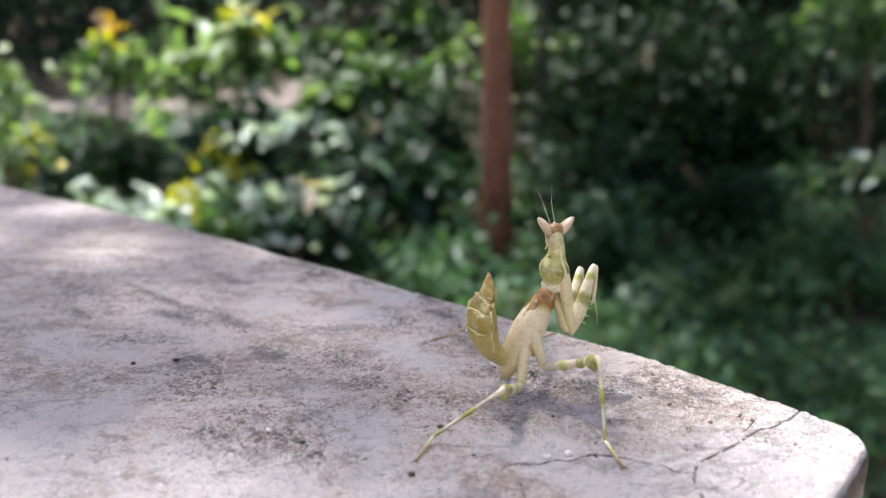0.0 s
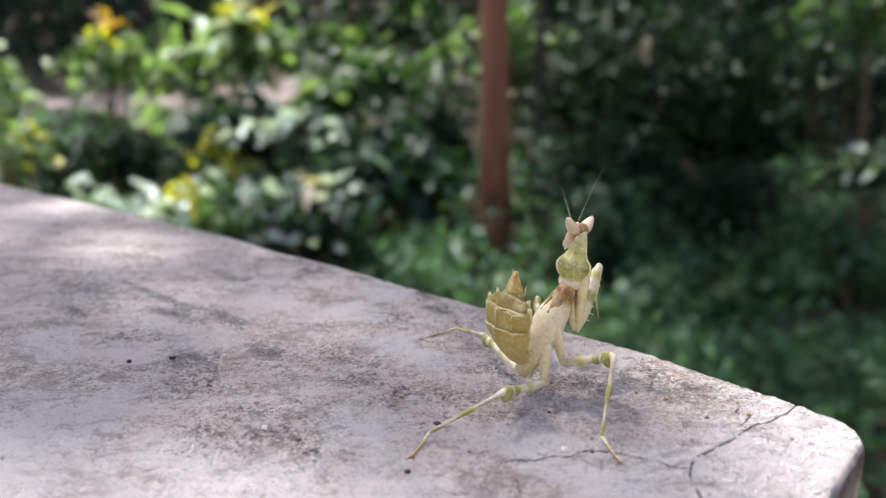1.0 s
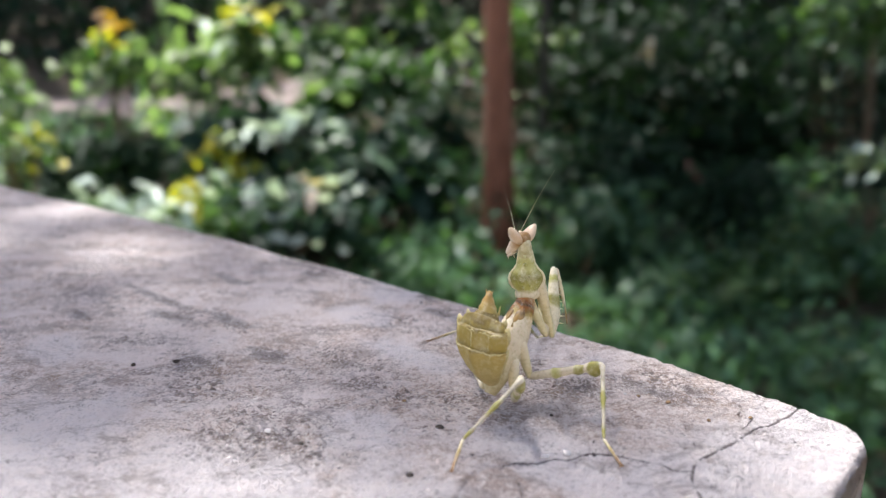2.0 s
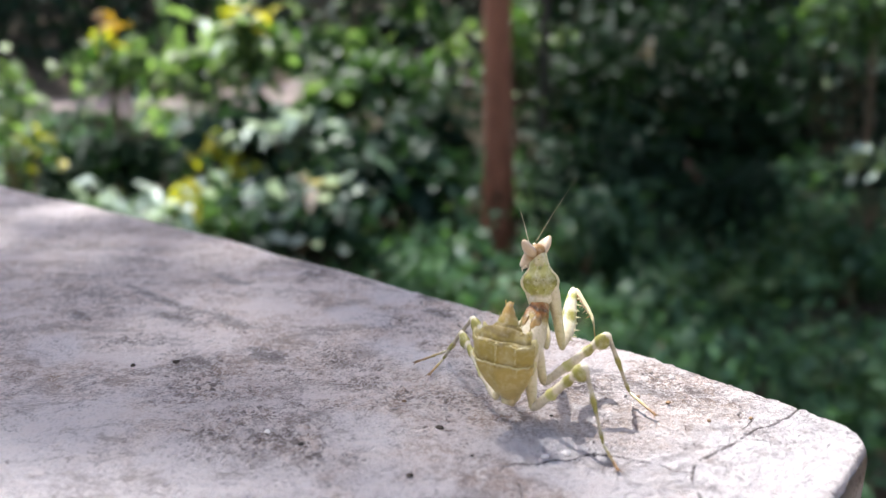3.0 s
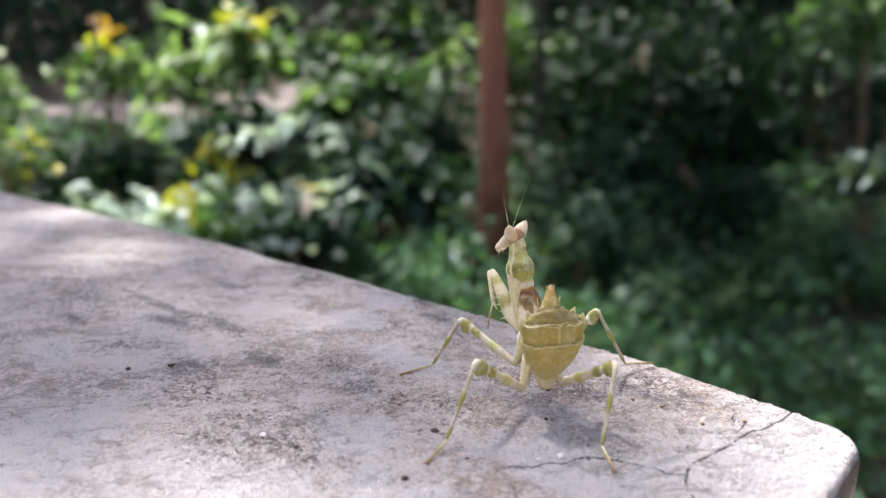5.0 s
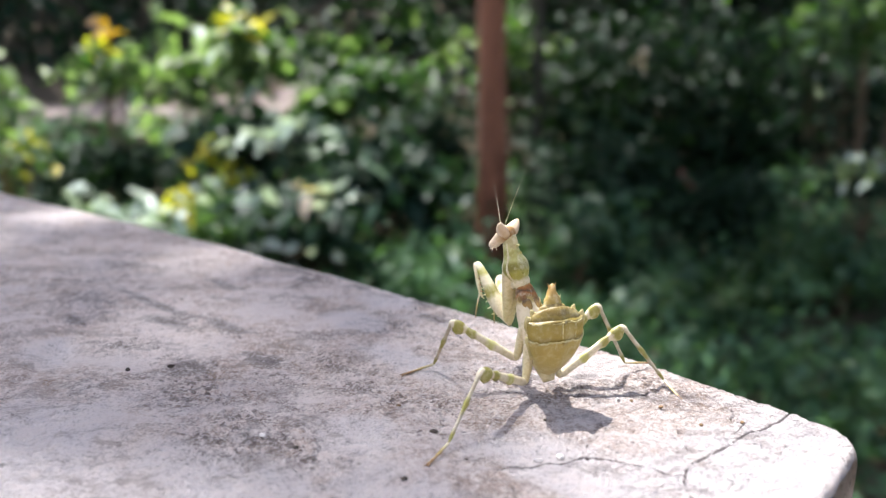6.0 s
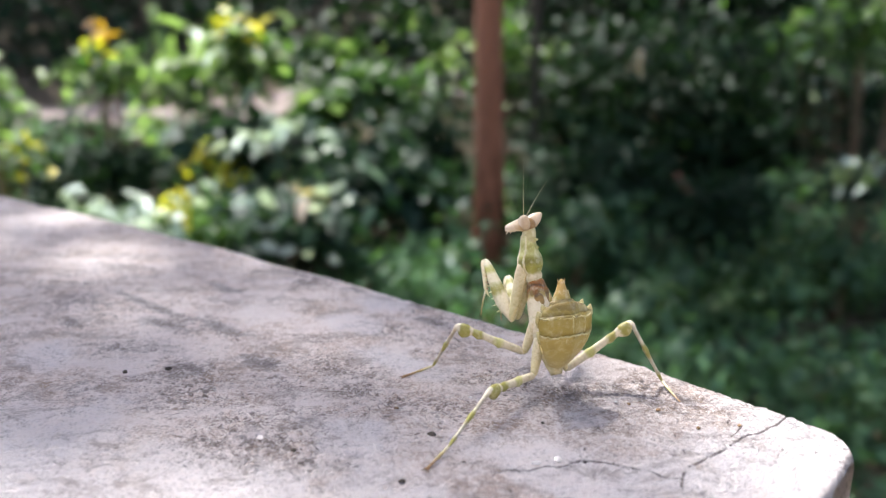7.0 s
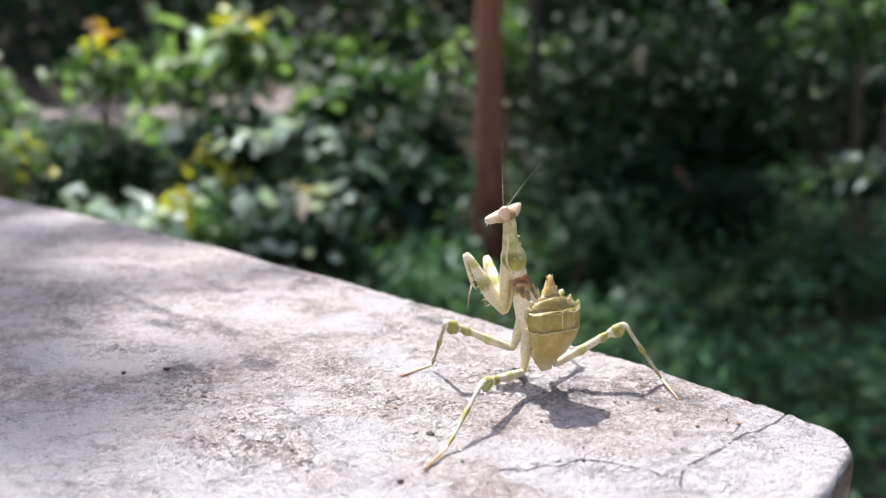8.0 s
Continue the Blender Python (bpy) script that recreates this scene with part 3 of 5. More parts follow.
def tree(name, label, x, y, r, top, lean, material, crown, seed, leaf_mat="green"):
    """A tapered trunk with limbs and a leafy crown: crown = (height, radius, depth, leaves, leaf size)."""
    rng = np.random.default_rng(seed)
    base = bank(x, y)
    thing = tagged(new(name), label, "tree")
    thing.location = (x, y, base)
    bm = bmesh.new()
    rings = []
    for i in range(15):
        s = i / 14
        h = -0.1 + s * (top + 0.1)
        flare = 1 + 0.5 * math.exp(-max(0, h) * 7)
        p = (lean[0] * h + 0.02 * noise.noise((h, seed, 0)), lean[1] * h + 0.02 * noise.noise((h, 0, seed)), h)
        rings.append((Vector(p) * 1000, r * 1000 * flare * (1 - 0.45 * s), r * 1000 * flare * (1 - 0.45 * s), (lean[0], lean[1], 1), (0, 1, 0)))
    loft(bm, rings, 16)
    part("trunk", bm, M[material], thing)
    ch, cr, cd, number, size = crown
    clumps = []
    for k in range(int(14 + number / 250)):
        d = rng.normal(0, 1, 3)
        d *= rng.uniform(0.3, 1) ** 0.6 / np.linalg.norm(d)
        clumps.append((lean[0] * ch + d[0] * cr, lean[1] * ch + d[1] * cr, ch + d[2] * cd))
    for k in range(7):
        c = clumps[k]
        bm = bmesh.new()
        h = top * rng.uniform(0.6, 0.95)
        tube(bm, (lean[0] * h, lean[1] * h, h), c, r * 0.32, r * 0.08, 7, 0.25, seed + k)
        part("limb", bm, M[material], thing)
    pts = np.concatenate([rng.normal(0, 1, (int(number / len(clumps)) + 1, 3)) * (0.26 * cr, 0.26 * cr, 0.24 * cd) + c for c in clumps])
    v, f = leaves(rng, pts, rng.uniform(0.6, 1.3, len(pts)) * size)
    leaf_mesh("crown", v, f, M[leaf_mat], thing)
    return thing


def build_plants():
    # unseen wall added behind the camera to block sky and bounce sunlight
    bm = bmesh.new()
    bmesh.ops.create_cube(bm, size=1)
    bmesh.ops.scale(bm, vec=(16, 0.25, 4.6), verts=bm.verts)
    bmesh.ops.translate(bm, vec=(0, -3.6, 0.6), verts=bm.verts)
    bmesh.ops.bevel(bm, geom=bm.edges[:], offset=0.01, segments=1, affect="EDGES")
    tagged(part("house_wall", bm, M["plaster"], smooth=False), "plain plastered wall, unseen, added behind the camera", "wall", kind="structure")
    tree("tree", "slender tree with smooth reddish-brown trunk", 0.362, 5.0, 0.106, 4.6, (-0.012, 0.01), "trunk", (5.4, 1.3, 1.0, 2600, 0.13), 3)
    # trees added for their unseen crowns, which shade the garden's right side
    tree("tree", "added shade tree, its dense dark crown unseen", 0.9, 7.2, 0.05, 4.2, (0.01, 0.0), "gloom", (4.6, 1.15, 1.1, 4800, 0.17), 5, "dark")
    tree("tree", "added shade tree, its dense dark crown unseen", 3.4, 3.2, 0.12, 4.0, (-0.05, 0.05), "gloom", (4.4, 1.9, 1.0, 5500, 0.16), 6, "dark")
    tree("tree", "added shade tree, its dense dark crown unseen", 4.6, 11.1, 0.12, 4.2, (0.0, 0.0), "gloom", (4.2, 2.2, 1.4, 8000, 0.18), 4, "dark")
    # crowns out of view, placed to shade the bank and garden too
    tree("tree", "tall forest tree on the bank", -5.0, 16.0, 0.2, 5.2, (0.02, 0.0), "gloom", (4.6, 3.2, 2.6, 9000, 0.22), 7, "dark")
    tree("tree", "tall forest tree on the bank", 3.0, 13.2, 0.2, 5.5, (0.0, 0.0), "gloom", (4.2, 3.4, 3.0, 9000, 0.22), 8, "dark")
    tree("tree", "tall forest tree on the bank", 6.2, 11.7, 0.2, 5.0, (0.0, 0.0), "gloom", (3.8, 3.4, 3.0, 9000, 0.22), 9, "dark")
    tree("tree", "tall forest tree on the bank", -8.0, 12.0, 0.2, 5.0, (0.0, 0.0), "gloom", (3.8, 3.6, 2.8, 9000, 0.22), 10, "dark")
    s = shrub
    s("shrub", "mid green bush in front of the path", -0.42, 7.00, -0.32, 0.36, 0.26, "green", 700, 0.143, 36, ())
    s("shrub", "mid green bush in front of the path", -1.02, 7.05, -0.40, 0.26, 0.16, "green", 420, 0.143, 37, ())
    # two dark bushes added where the garden falls into deep shade
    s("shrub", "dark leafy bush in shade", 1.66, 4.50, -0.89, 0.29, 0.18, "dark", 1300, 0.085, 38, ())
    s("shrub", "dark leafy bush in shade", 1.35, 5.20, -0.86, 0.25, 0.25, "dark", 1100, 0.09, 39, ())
    s("sapling", "sunlit sapling with orange young leaves on top", -2.08, 5.00, -0.10, 0.15, 0.13, "bright", 90, 0.114, 11, ((0.07, -0.19, 0.27, 0.034, 13, "orange", 0.75), (0.06, -0.19, 0.17, 0.045, 13, "yellow", 0.80), (-0.16, -0.19, -0.02, 0.06, 16, "lit_lime", 0.9), (0.06, -0.19, 0.12, 0.05, 22, "bright", 0.9), (0.06, -0.19, 0.0, 0.10, 46, "bright", 0.9), (0.19, -0.19, 0.07, 0.052, 10, "lit_lime", 1.00), (0.24, -0.19, -0.11, 0.052, 6, "pale_glint", 1.00), (0.06, -0.19, -0.02, 0.09, 22, "lit_lime", 0.9),))
    s("shrub", "sunlit bush with broad bright green leaves", -1.69, 5.20, -0.13, 0.19, 0.19, "bright", 120, 0.166, 12, ((0.27, -0.16, 0.20, 0.061, 8, "pale_glint", 1.00), (0.18, -0.16, 0.20, 0.092, 14, "lit_lime", 1.10), (-0.05, -0.16, 0.11, 0.096, 16, "lit_lime", 1.10), (0.08, -0.16, -0.08, 0.134, 22, "lit_lime", 1.00),))
    s("shrub", "tall bush with fresh yellow-green shoots", -1.41, 5.60, 0.05, 0.22, 0.24, "bright", 200, 0.166, 32, ((0.04, -0.19, 0.18, 0.058, 14, "yellow", 0.90), (0.09, -0.19, 0.06, 0.124, 20, "lit_lime", 1.00), (0.23, -0.19, -0.21, 0.124, 10, "lit_lime", 1.00),))
    s("shrub", "yellowish green bush in the sun", -2.52, 4.50, -0.48, 0.14, 0.33, "bright", 80, 0.123, 13, ((0.07, -0.11, 0.20, 0.060, 12, "lit_lime", 1.10), (0.11, -0.11, 0.03, 0.083, 14, "lit_lime", 1.10), (0.05, -0.11, -0.10, 0.085, 34, "lit_lime", 0.95), (0.10, -0.11, -0.12, 0.09, 16, "yellow", 0.8), (0.09, -0.11, 0.40, 0.040, 10, "lit_lime", 1.20), (0.19, -0.11, -0.21, 0.060, 10, "pale_glint", 0.90),))
    s("shrub", "yellowish green bush in the sun", -2.24, 4.00, -0.50, 0.13, 0.13, "bright", 60, 0.088, 44, ((-0.02, -0.06, 0.10, 0.07, 26, "lit_lime", 0.95), (0.10, -0.06, 0.05, 0.06, 14, "yellow", 0.75), (-0.06, -0.06, -0.06, 0.05, 8, "pale_glint", 0.9)))
    s("shrub", "low dark hedge in deep shade", -2.15, 4.80, -0.70, 0.45, 0.12, "dark", 2100, 0.085, 14, ())
    s("shrub", "low bush with glossy pale leaves and yellow tips", -1.38, 3.50, -0.74, 0.36, 0.06, "green", 330, 0.113, 17, ((0.29, -0.30, 0.16, 0.032, 16, "yellow", 0.75), (-0.12, -0.30, 0.13, 0.047, 10, "pale_glint", 0.95), (0.07, -0.30, 0.12, 0.058, 14, "pale_glint", 0.90), (0.21, -0.30, 0.07, 0.058, 12, "pale_glint", 0.90), (-0.02, -0.30, 0.10, 0.053, 10, "pale_glint", 0.90),))
    s("shrub", "leafy bush with large glossy leaves", -1.13, 4.60, -0.47, 0.34, 0.17, "leafy", 330, 0.166, 15, ((-0.14, -0.28, -0.07, 0.061, 20, "yellow", 0.75), (-0.06, -0.28, -0.16, 0.041, 12, "yellow", 0.75), (-0.02, -0.28, -0.00, 0.048, 4, "pale_glint", 1.05), (0.16, -0.28, 0.02, 0.048, 6, "pale_glint", 1.00), (0.33, -0.28, 0.11, 0.054, 7, "pale_glint", 1.00), (-0.40, -0.28, 0.13, 0.082, 8, "lit_lime", 0.90),))
    s("shrub", "leafy bush with large glossy leaves", -0.94, 4.10, -0.85, 0.42, 0.17, "leafy", 430, 0.143, 16, ((-0.19, -0.35, 0.20, 0.055, 4, "pale_glint", 0.80), (0.01, -0.35, 0.16, 0.055, 7, "pale_glint", 0.90), (-0.18, -0.35, 0.05, 0.055, 7, "pale_glint", 0.90), (0.26, -0.35, 0.23, 0.031, 5, "dry", 0.90), (0.08, -0.35, 0.00, 0.068, 6, "pale_glint", 0.85), (0.42, -0.35, 0.20, 0.049, 4, "pale_glint", 0.90), (0.30, -0.35, -0.06, 0.062, 4, "pale_glint", 0.80),))
    s("shrub", "broad-leaved green bush in half shade", -0.44, 4.80, -0.78, 0.41, 0.31, "leafy", 620, 0.166, 18, ((-0.04, -0.34, 0.01, 0.050, 4, "pale_glint", 0.80), (-0.22, -0.34, 0.28, 0.12, 14, "pale", 1.00), (-0.02, -0.34, -0.22, 0.12, 12, "pale", 1.00),))
    s("shrub", "dense dark green bush behind the trunk", -0.04, 5.70, -0.70, 0.31, 0.38, "dark", 1300, 0.100, 19, ((0.18, -0.25, 0.78, 0.038, 7, "lit_lime", 1.20), (0.16, -0.25, 0.69, 0.059, 14, "lit_lime", 1.00),))
    s("shrub", "far sunlit bush beyond the path", -1.44, 9.00, -0.07, 0.54, 0.33, "green", 520, 0.176, 33, ((0.32, -0.45, 0.15, 0.265, 12, "lit_lime", 1.00),))
    s("shrub", "far sunlit bush beyond the path", -0.48, 10.60, 0.06, 0.71, 0.46, "green", 620, 0.194, 34, ((-0.11, -0.59, 0.10, 0.390, 14, "lit_lime", 1.00),))
    s("shrub", "far green bush beside the path", -0.89, 8.60, -0.39, 0.29, 0.17, "green", 320, 0.155, 35, ())
    s("shrub", "tall slim green bush in the sun", 0.66, 7.60, -0.03, 0.25, 0.48, "bright", 420, 0.130, 30, ((-0.04, -0.21, -0.15, 0.196, 30, "lit_lime", 0.90), (0.27, -0.21, 0.10, 0.140, 20, "lit_lime", 0.90),))
    s("shrub", "bush with sunlit top leaves", 3.55, 7.20, 0.16, 0.43, 0.29, "bright", 130, 0.16, 24, ((-0.10, -0.10, 0.24, 0.16, 20, "pale", 1.1), (-0.32, -0.20, 0.10, 0.12, 12, "pale", 1.0), (0.16, -0.20, 0.34, 0.12, 18, "lit_lime", 1.0), (0.10, -0.30, -0.02, 0.12, 14, "pale_glint", 0.55), (0.22, -0.30, -0.26, 0.13, 16, "pale_glint", 0.5), (-0.05, -0.30, -0.45, 0.10, 10, "pale_glint", 0.5)))
    # added sapling; its whitish leaves stand in for small specks of light
    s("sapling", "added slim sapling, its small pale leaves stand for glints", 3.95, 7.45, -0.22, 0.24, 0.36, "leafy", 160, 0.06, 46, ((0.0, -0.1, 0.10, 0.16, 60, "pale_glint", 0.95), (-0.12, -0.1, -0.15, 0.12, 30, "pale_glint", 0.85)))
    # its lightest leaves imitate sun by colour
    s("shrub", "small bush with sunlight put into its leaf colours", 2.20, 4.00, -0.63, 0.14, 0.11, "leafy", 200, 0.075, 25, ((-0.02, -0.11, 0.07, 0.05, 18, "pale_glint", 1.0), (-0.10, -0.11, 0.03, 0.05, 14, "lit_lime", 1.1), (0.04, -0.08, 0.10, 0.04, 10, "lit_lime", 1.1),))
    s("shrub", "rounded green bush at the foot of the trunk", -0.13, 4.1, -1.22, 0.31, 0.26, "cover", 1300, 0.075, 20, ((0.19, -0.25, 0.22, 0.02, 3, "pale_glint", 0.8),))
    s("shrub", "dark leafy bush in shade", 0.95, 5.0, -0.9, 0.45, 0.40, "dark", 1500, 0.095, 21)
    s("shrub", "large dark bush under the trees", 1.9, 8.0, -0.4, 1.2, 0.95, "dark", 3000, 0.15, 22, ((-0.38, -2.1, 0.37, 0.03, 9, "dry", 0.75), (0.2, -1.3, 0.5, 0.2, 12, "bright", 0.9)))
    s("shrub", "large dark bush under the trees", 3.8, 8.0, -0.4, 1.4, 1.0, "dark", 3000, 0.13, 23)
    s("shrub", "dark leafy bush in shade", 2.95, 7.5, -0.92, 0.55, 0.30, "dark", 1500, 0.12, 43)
    s("shrub", "sapling with fresh sunlit leaves", 2.6, 4.6, 0.10, 0.34, 0.26, "bright", 240, 0.12, 31)
    # accent leaves in this undergrowth stand in for sunlit clumps
    s("shrub", "mid green undergrowth bush", 1.45, 4.1, -1.27, 0.5, 0.18, "cover", 1300, 0.075, 26, ((0.05, -0.3, 0.12, 0.09, 70, "bright", 1.0), (-0.3, -0.3, 0.05, 0.06, 30, "pale", 1.0)))
    s("shrub", "mid green undergrowth bush", 2.25, 4.2, -1.1, 0.5, 0.30, "cover", 1300, 0.075, 27, ((-0.25, -0.3, 0.05, 0.08, 50, "bright", 1.0), (0.1, -0.3, 0.2, 0.06, 26, "pale", 1.0)))
    s("shrub", "mid green undergrowth bush", 0.98, 4.4, -1.03, 0.30, 0.20, "cover", 750, 0.085, 45)
    # sunlight on this bush is put into its yellow-green leaf colour
    s("shrub", "low undergrowth bush with sunlit yellow-green leaves", 1.83, 4.3, -1.19, 0.34, 0.17, "cover", 700, 0.08, 47, ((-0.06, -0.25, 0.10, 0.08, 34, "bright", 1.0), (0.16, -0.25, 0.06, 0.07, 26, "bright", 1.0), (0.0, -0.25, 0.08, 0.10, 16, "lit_lime", 0.9)))
    s("sapling", "slim sapling with pale green leaves in the undergrowth", 0.81, 4.2, -0.96, 0.07, 0.20, "cover", 70, 0.085, 48, ((0.0, -0.05, 0.10, 0.06, 26, "pale", 1.0), (-0.02, -0.05, -0.08, 0.06, 16, "pale", 1.0)), 2)
    s("shrub", "low plant with a few pale shiny leaves", 0.985, 3.6, -1.18, 0.09, 0.06, "cover", 60, 0.07, 49, ((0.0, -0.05, 0.03, 0.045, 14, "pale", 1.0), (-0.02, -0.07, 0.05, 0.03, 5, "pale_glint", 0.7)), 3)
    s("shrub", "mid green undergrowth bush", 0.8, 3.1, -1.32, 0.4, 0.18, "cover", 1100, 0.06, 28)
    s("shrub", "mid green undergrowth bush", 1.5, 2.9, -1.32, 0.5, 0.18, "cover", 1300, 0.06, 29, ((0.05, -0.2, 0.10, 0.08, 60, "bright", 1.0),))
    bm = bmesh.new()
    tube(bm, (1.68, 4.5, bank(1.68, 4.5) - 0.05), (1.64, 4.5, -0.93), 0.007, 0.008, 8, 0.05, 4)
    tube(bm, (1.64, 4.5, -0.94), (1.43, 4.5, -0.66), 0.010, 0.016, 8, 0.04, 5)
    tagged(part("bare_stem", bm, M["stem"]), "bare broken reddish stem in the undergrowth", "stem")
    # low ground cover
    rng = np.random.default_rng(40)
    x, y = rng.uniform(-6.5, 7.0, 60000), rng.uniform(0.7, 7.4, 60000)
    keep = np.array([noise.noise((a * 0.8, b * 0.8, 2.0)) + 0.5 * noise.noise((a * 3, b * 3, 7.0)) + min(1.0, (b - 0.7) * 0.5) + (0.0 if a > 0.1 else -0.75 if b < 3.5 else -0.1) > 0.22 for a, b in zip(x, y)])
    x, y = x[keep][:34000], y[keep][:34000]
    mound = np.array([max(0.0, noise.noise((a * 1.9, b * 1.9, 12.0)) + 0.4 * noise.noise((a * 5, b * 5, 4.0))) for a, b in zip(x, y)])
    mound[(np.abs(x - 0.073 * y) < 0.13) & (y > 3.7) & (y < 5.1)] *= 0.15
    z = np.array([bank(a, b) for a, b in zip(x, y)]) + rng.uniform(0.02, 0.08, len(x)) + mound * 0.55 * rng.uniform(0.6, 1.0, len(x))
    v, f = leaves(rng, np.stack([x, y, z], 1), rng.uniform(0.05, 0.11, len(x)), 0.1, 0.6)
    tagged(leaf_mesh("ground_cover", v, f, M["cover"], None), "low green creeping plants covering the ground", "ground cover", kind="stuff")
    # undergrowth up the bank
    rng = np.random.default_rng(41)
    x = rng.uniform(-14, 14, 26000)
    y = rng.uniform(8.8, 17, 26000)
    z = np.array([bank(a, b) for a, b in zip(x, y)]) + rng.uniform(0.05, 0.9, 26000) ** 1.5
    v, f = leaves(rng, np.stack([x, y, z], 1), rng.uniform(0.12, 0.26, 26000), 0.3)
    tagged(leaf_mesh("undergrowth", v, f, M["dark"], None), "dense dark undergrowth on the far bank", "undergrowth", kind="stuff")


def overhang(name, label, cx, cy, half_u, half_v, number, size, seed, height):
    """An unseen leafy branch added overhead to cast shade round (cx, cy) on the coping."""
    rng = np.random.default_rng(seed)
    at = Vector((cx, cy, 0)) + SUN * height
    thing = tagged(new(name), label, "branch")
    thing.location = at
    bm = bmesh.new()
    tube(bm, (-half_u * 1.5, half_v * 2.5, 0.3), (half_u, -half_v, 0.02), 0.016, 0.004, 7, 0.1, seed)
    part("twig", bm, M["twig"], thing)
    rows = max(2, round(math.sqrt(number * half_v / half_u)))
    k = np.arange(number)
    px, py = (k // rows + rng.uniform(0, 1, number)) / math.ceil(number / rows), (k % rows + rng.uniform(0, 1, number)) / rows
    pts = np.stack([(2 * px - 1) * half_u, (2 * py - 1) * half_v, rng.normal(0, 0.05, number)], 1)
    v, f = leaves(rng, pts, rng.uniform(0.7, 1.2, number) * size, 0.2, 0.5)
    leaf_mesh("leaf_spray", v, f, M["green"], thing)
    return thing


# ---- the mantis ----
def pt(*v):
    return Vector(v) / 1000


def aim(a, b, up=(0, 0, 1)):
    """A pose at a whose x axis points to b, in metres."""
    x = (Vector(b) - Vector(a)).normalized()
    y = Vector(up).cross(x)
    if y.length < 1e-6:
        y = Vector((0, 1, 0))
    y.normalize()
    z = x.cross(y)
    m = Matrix((x, y, z)).transposed().to_4x4()
    m.translation = a
    return m


def spike(bm, at, way, length, r):
    """A small thorn, in millimetres."""
    way = Vector(way).normalized()
    side = Vector((0.31, 0.77, 0.55))
    loft(bm, [(Vector(at), r, r, way, side), (Vector(at) + way * length * 0.6, r * 0.5, r * 0.5, way, side), (Vector(at) + way * length, r * 0.08, r * 0.08, way, side)], 6)


BANDS = [(0.0, PALE), (0.30, PALE), (0.36, (0.46, 0.44, 0.16)), (0.42, (0.46, 0.44, 0.16)), (0.48, PALE), (0.60, PALE), (0.66, OLIVE), (0.74, OLIVE), (0.77, PALE), (0.80, PALE), (0.825, OLIVE), (0.965, OLIVE), (0.99, PALE)]


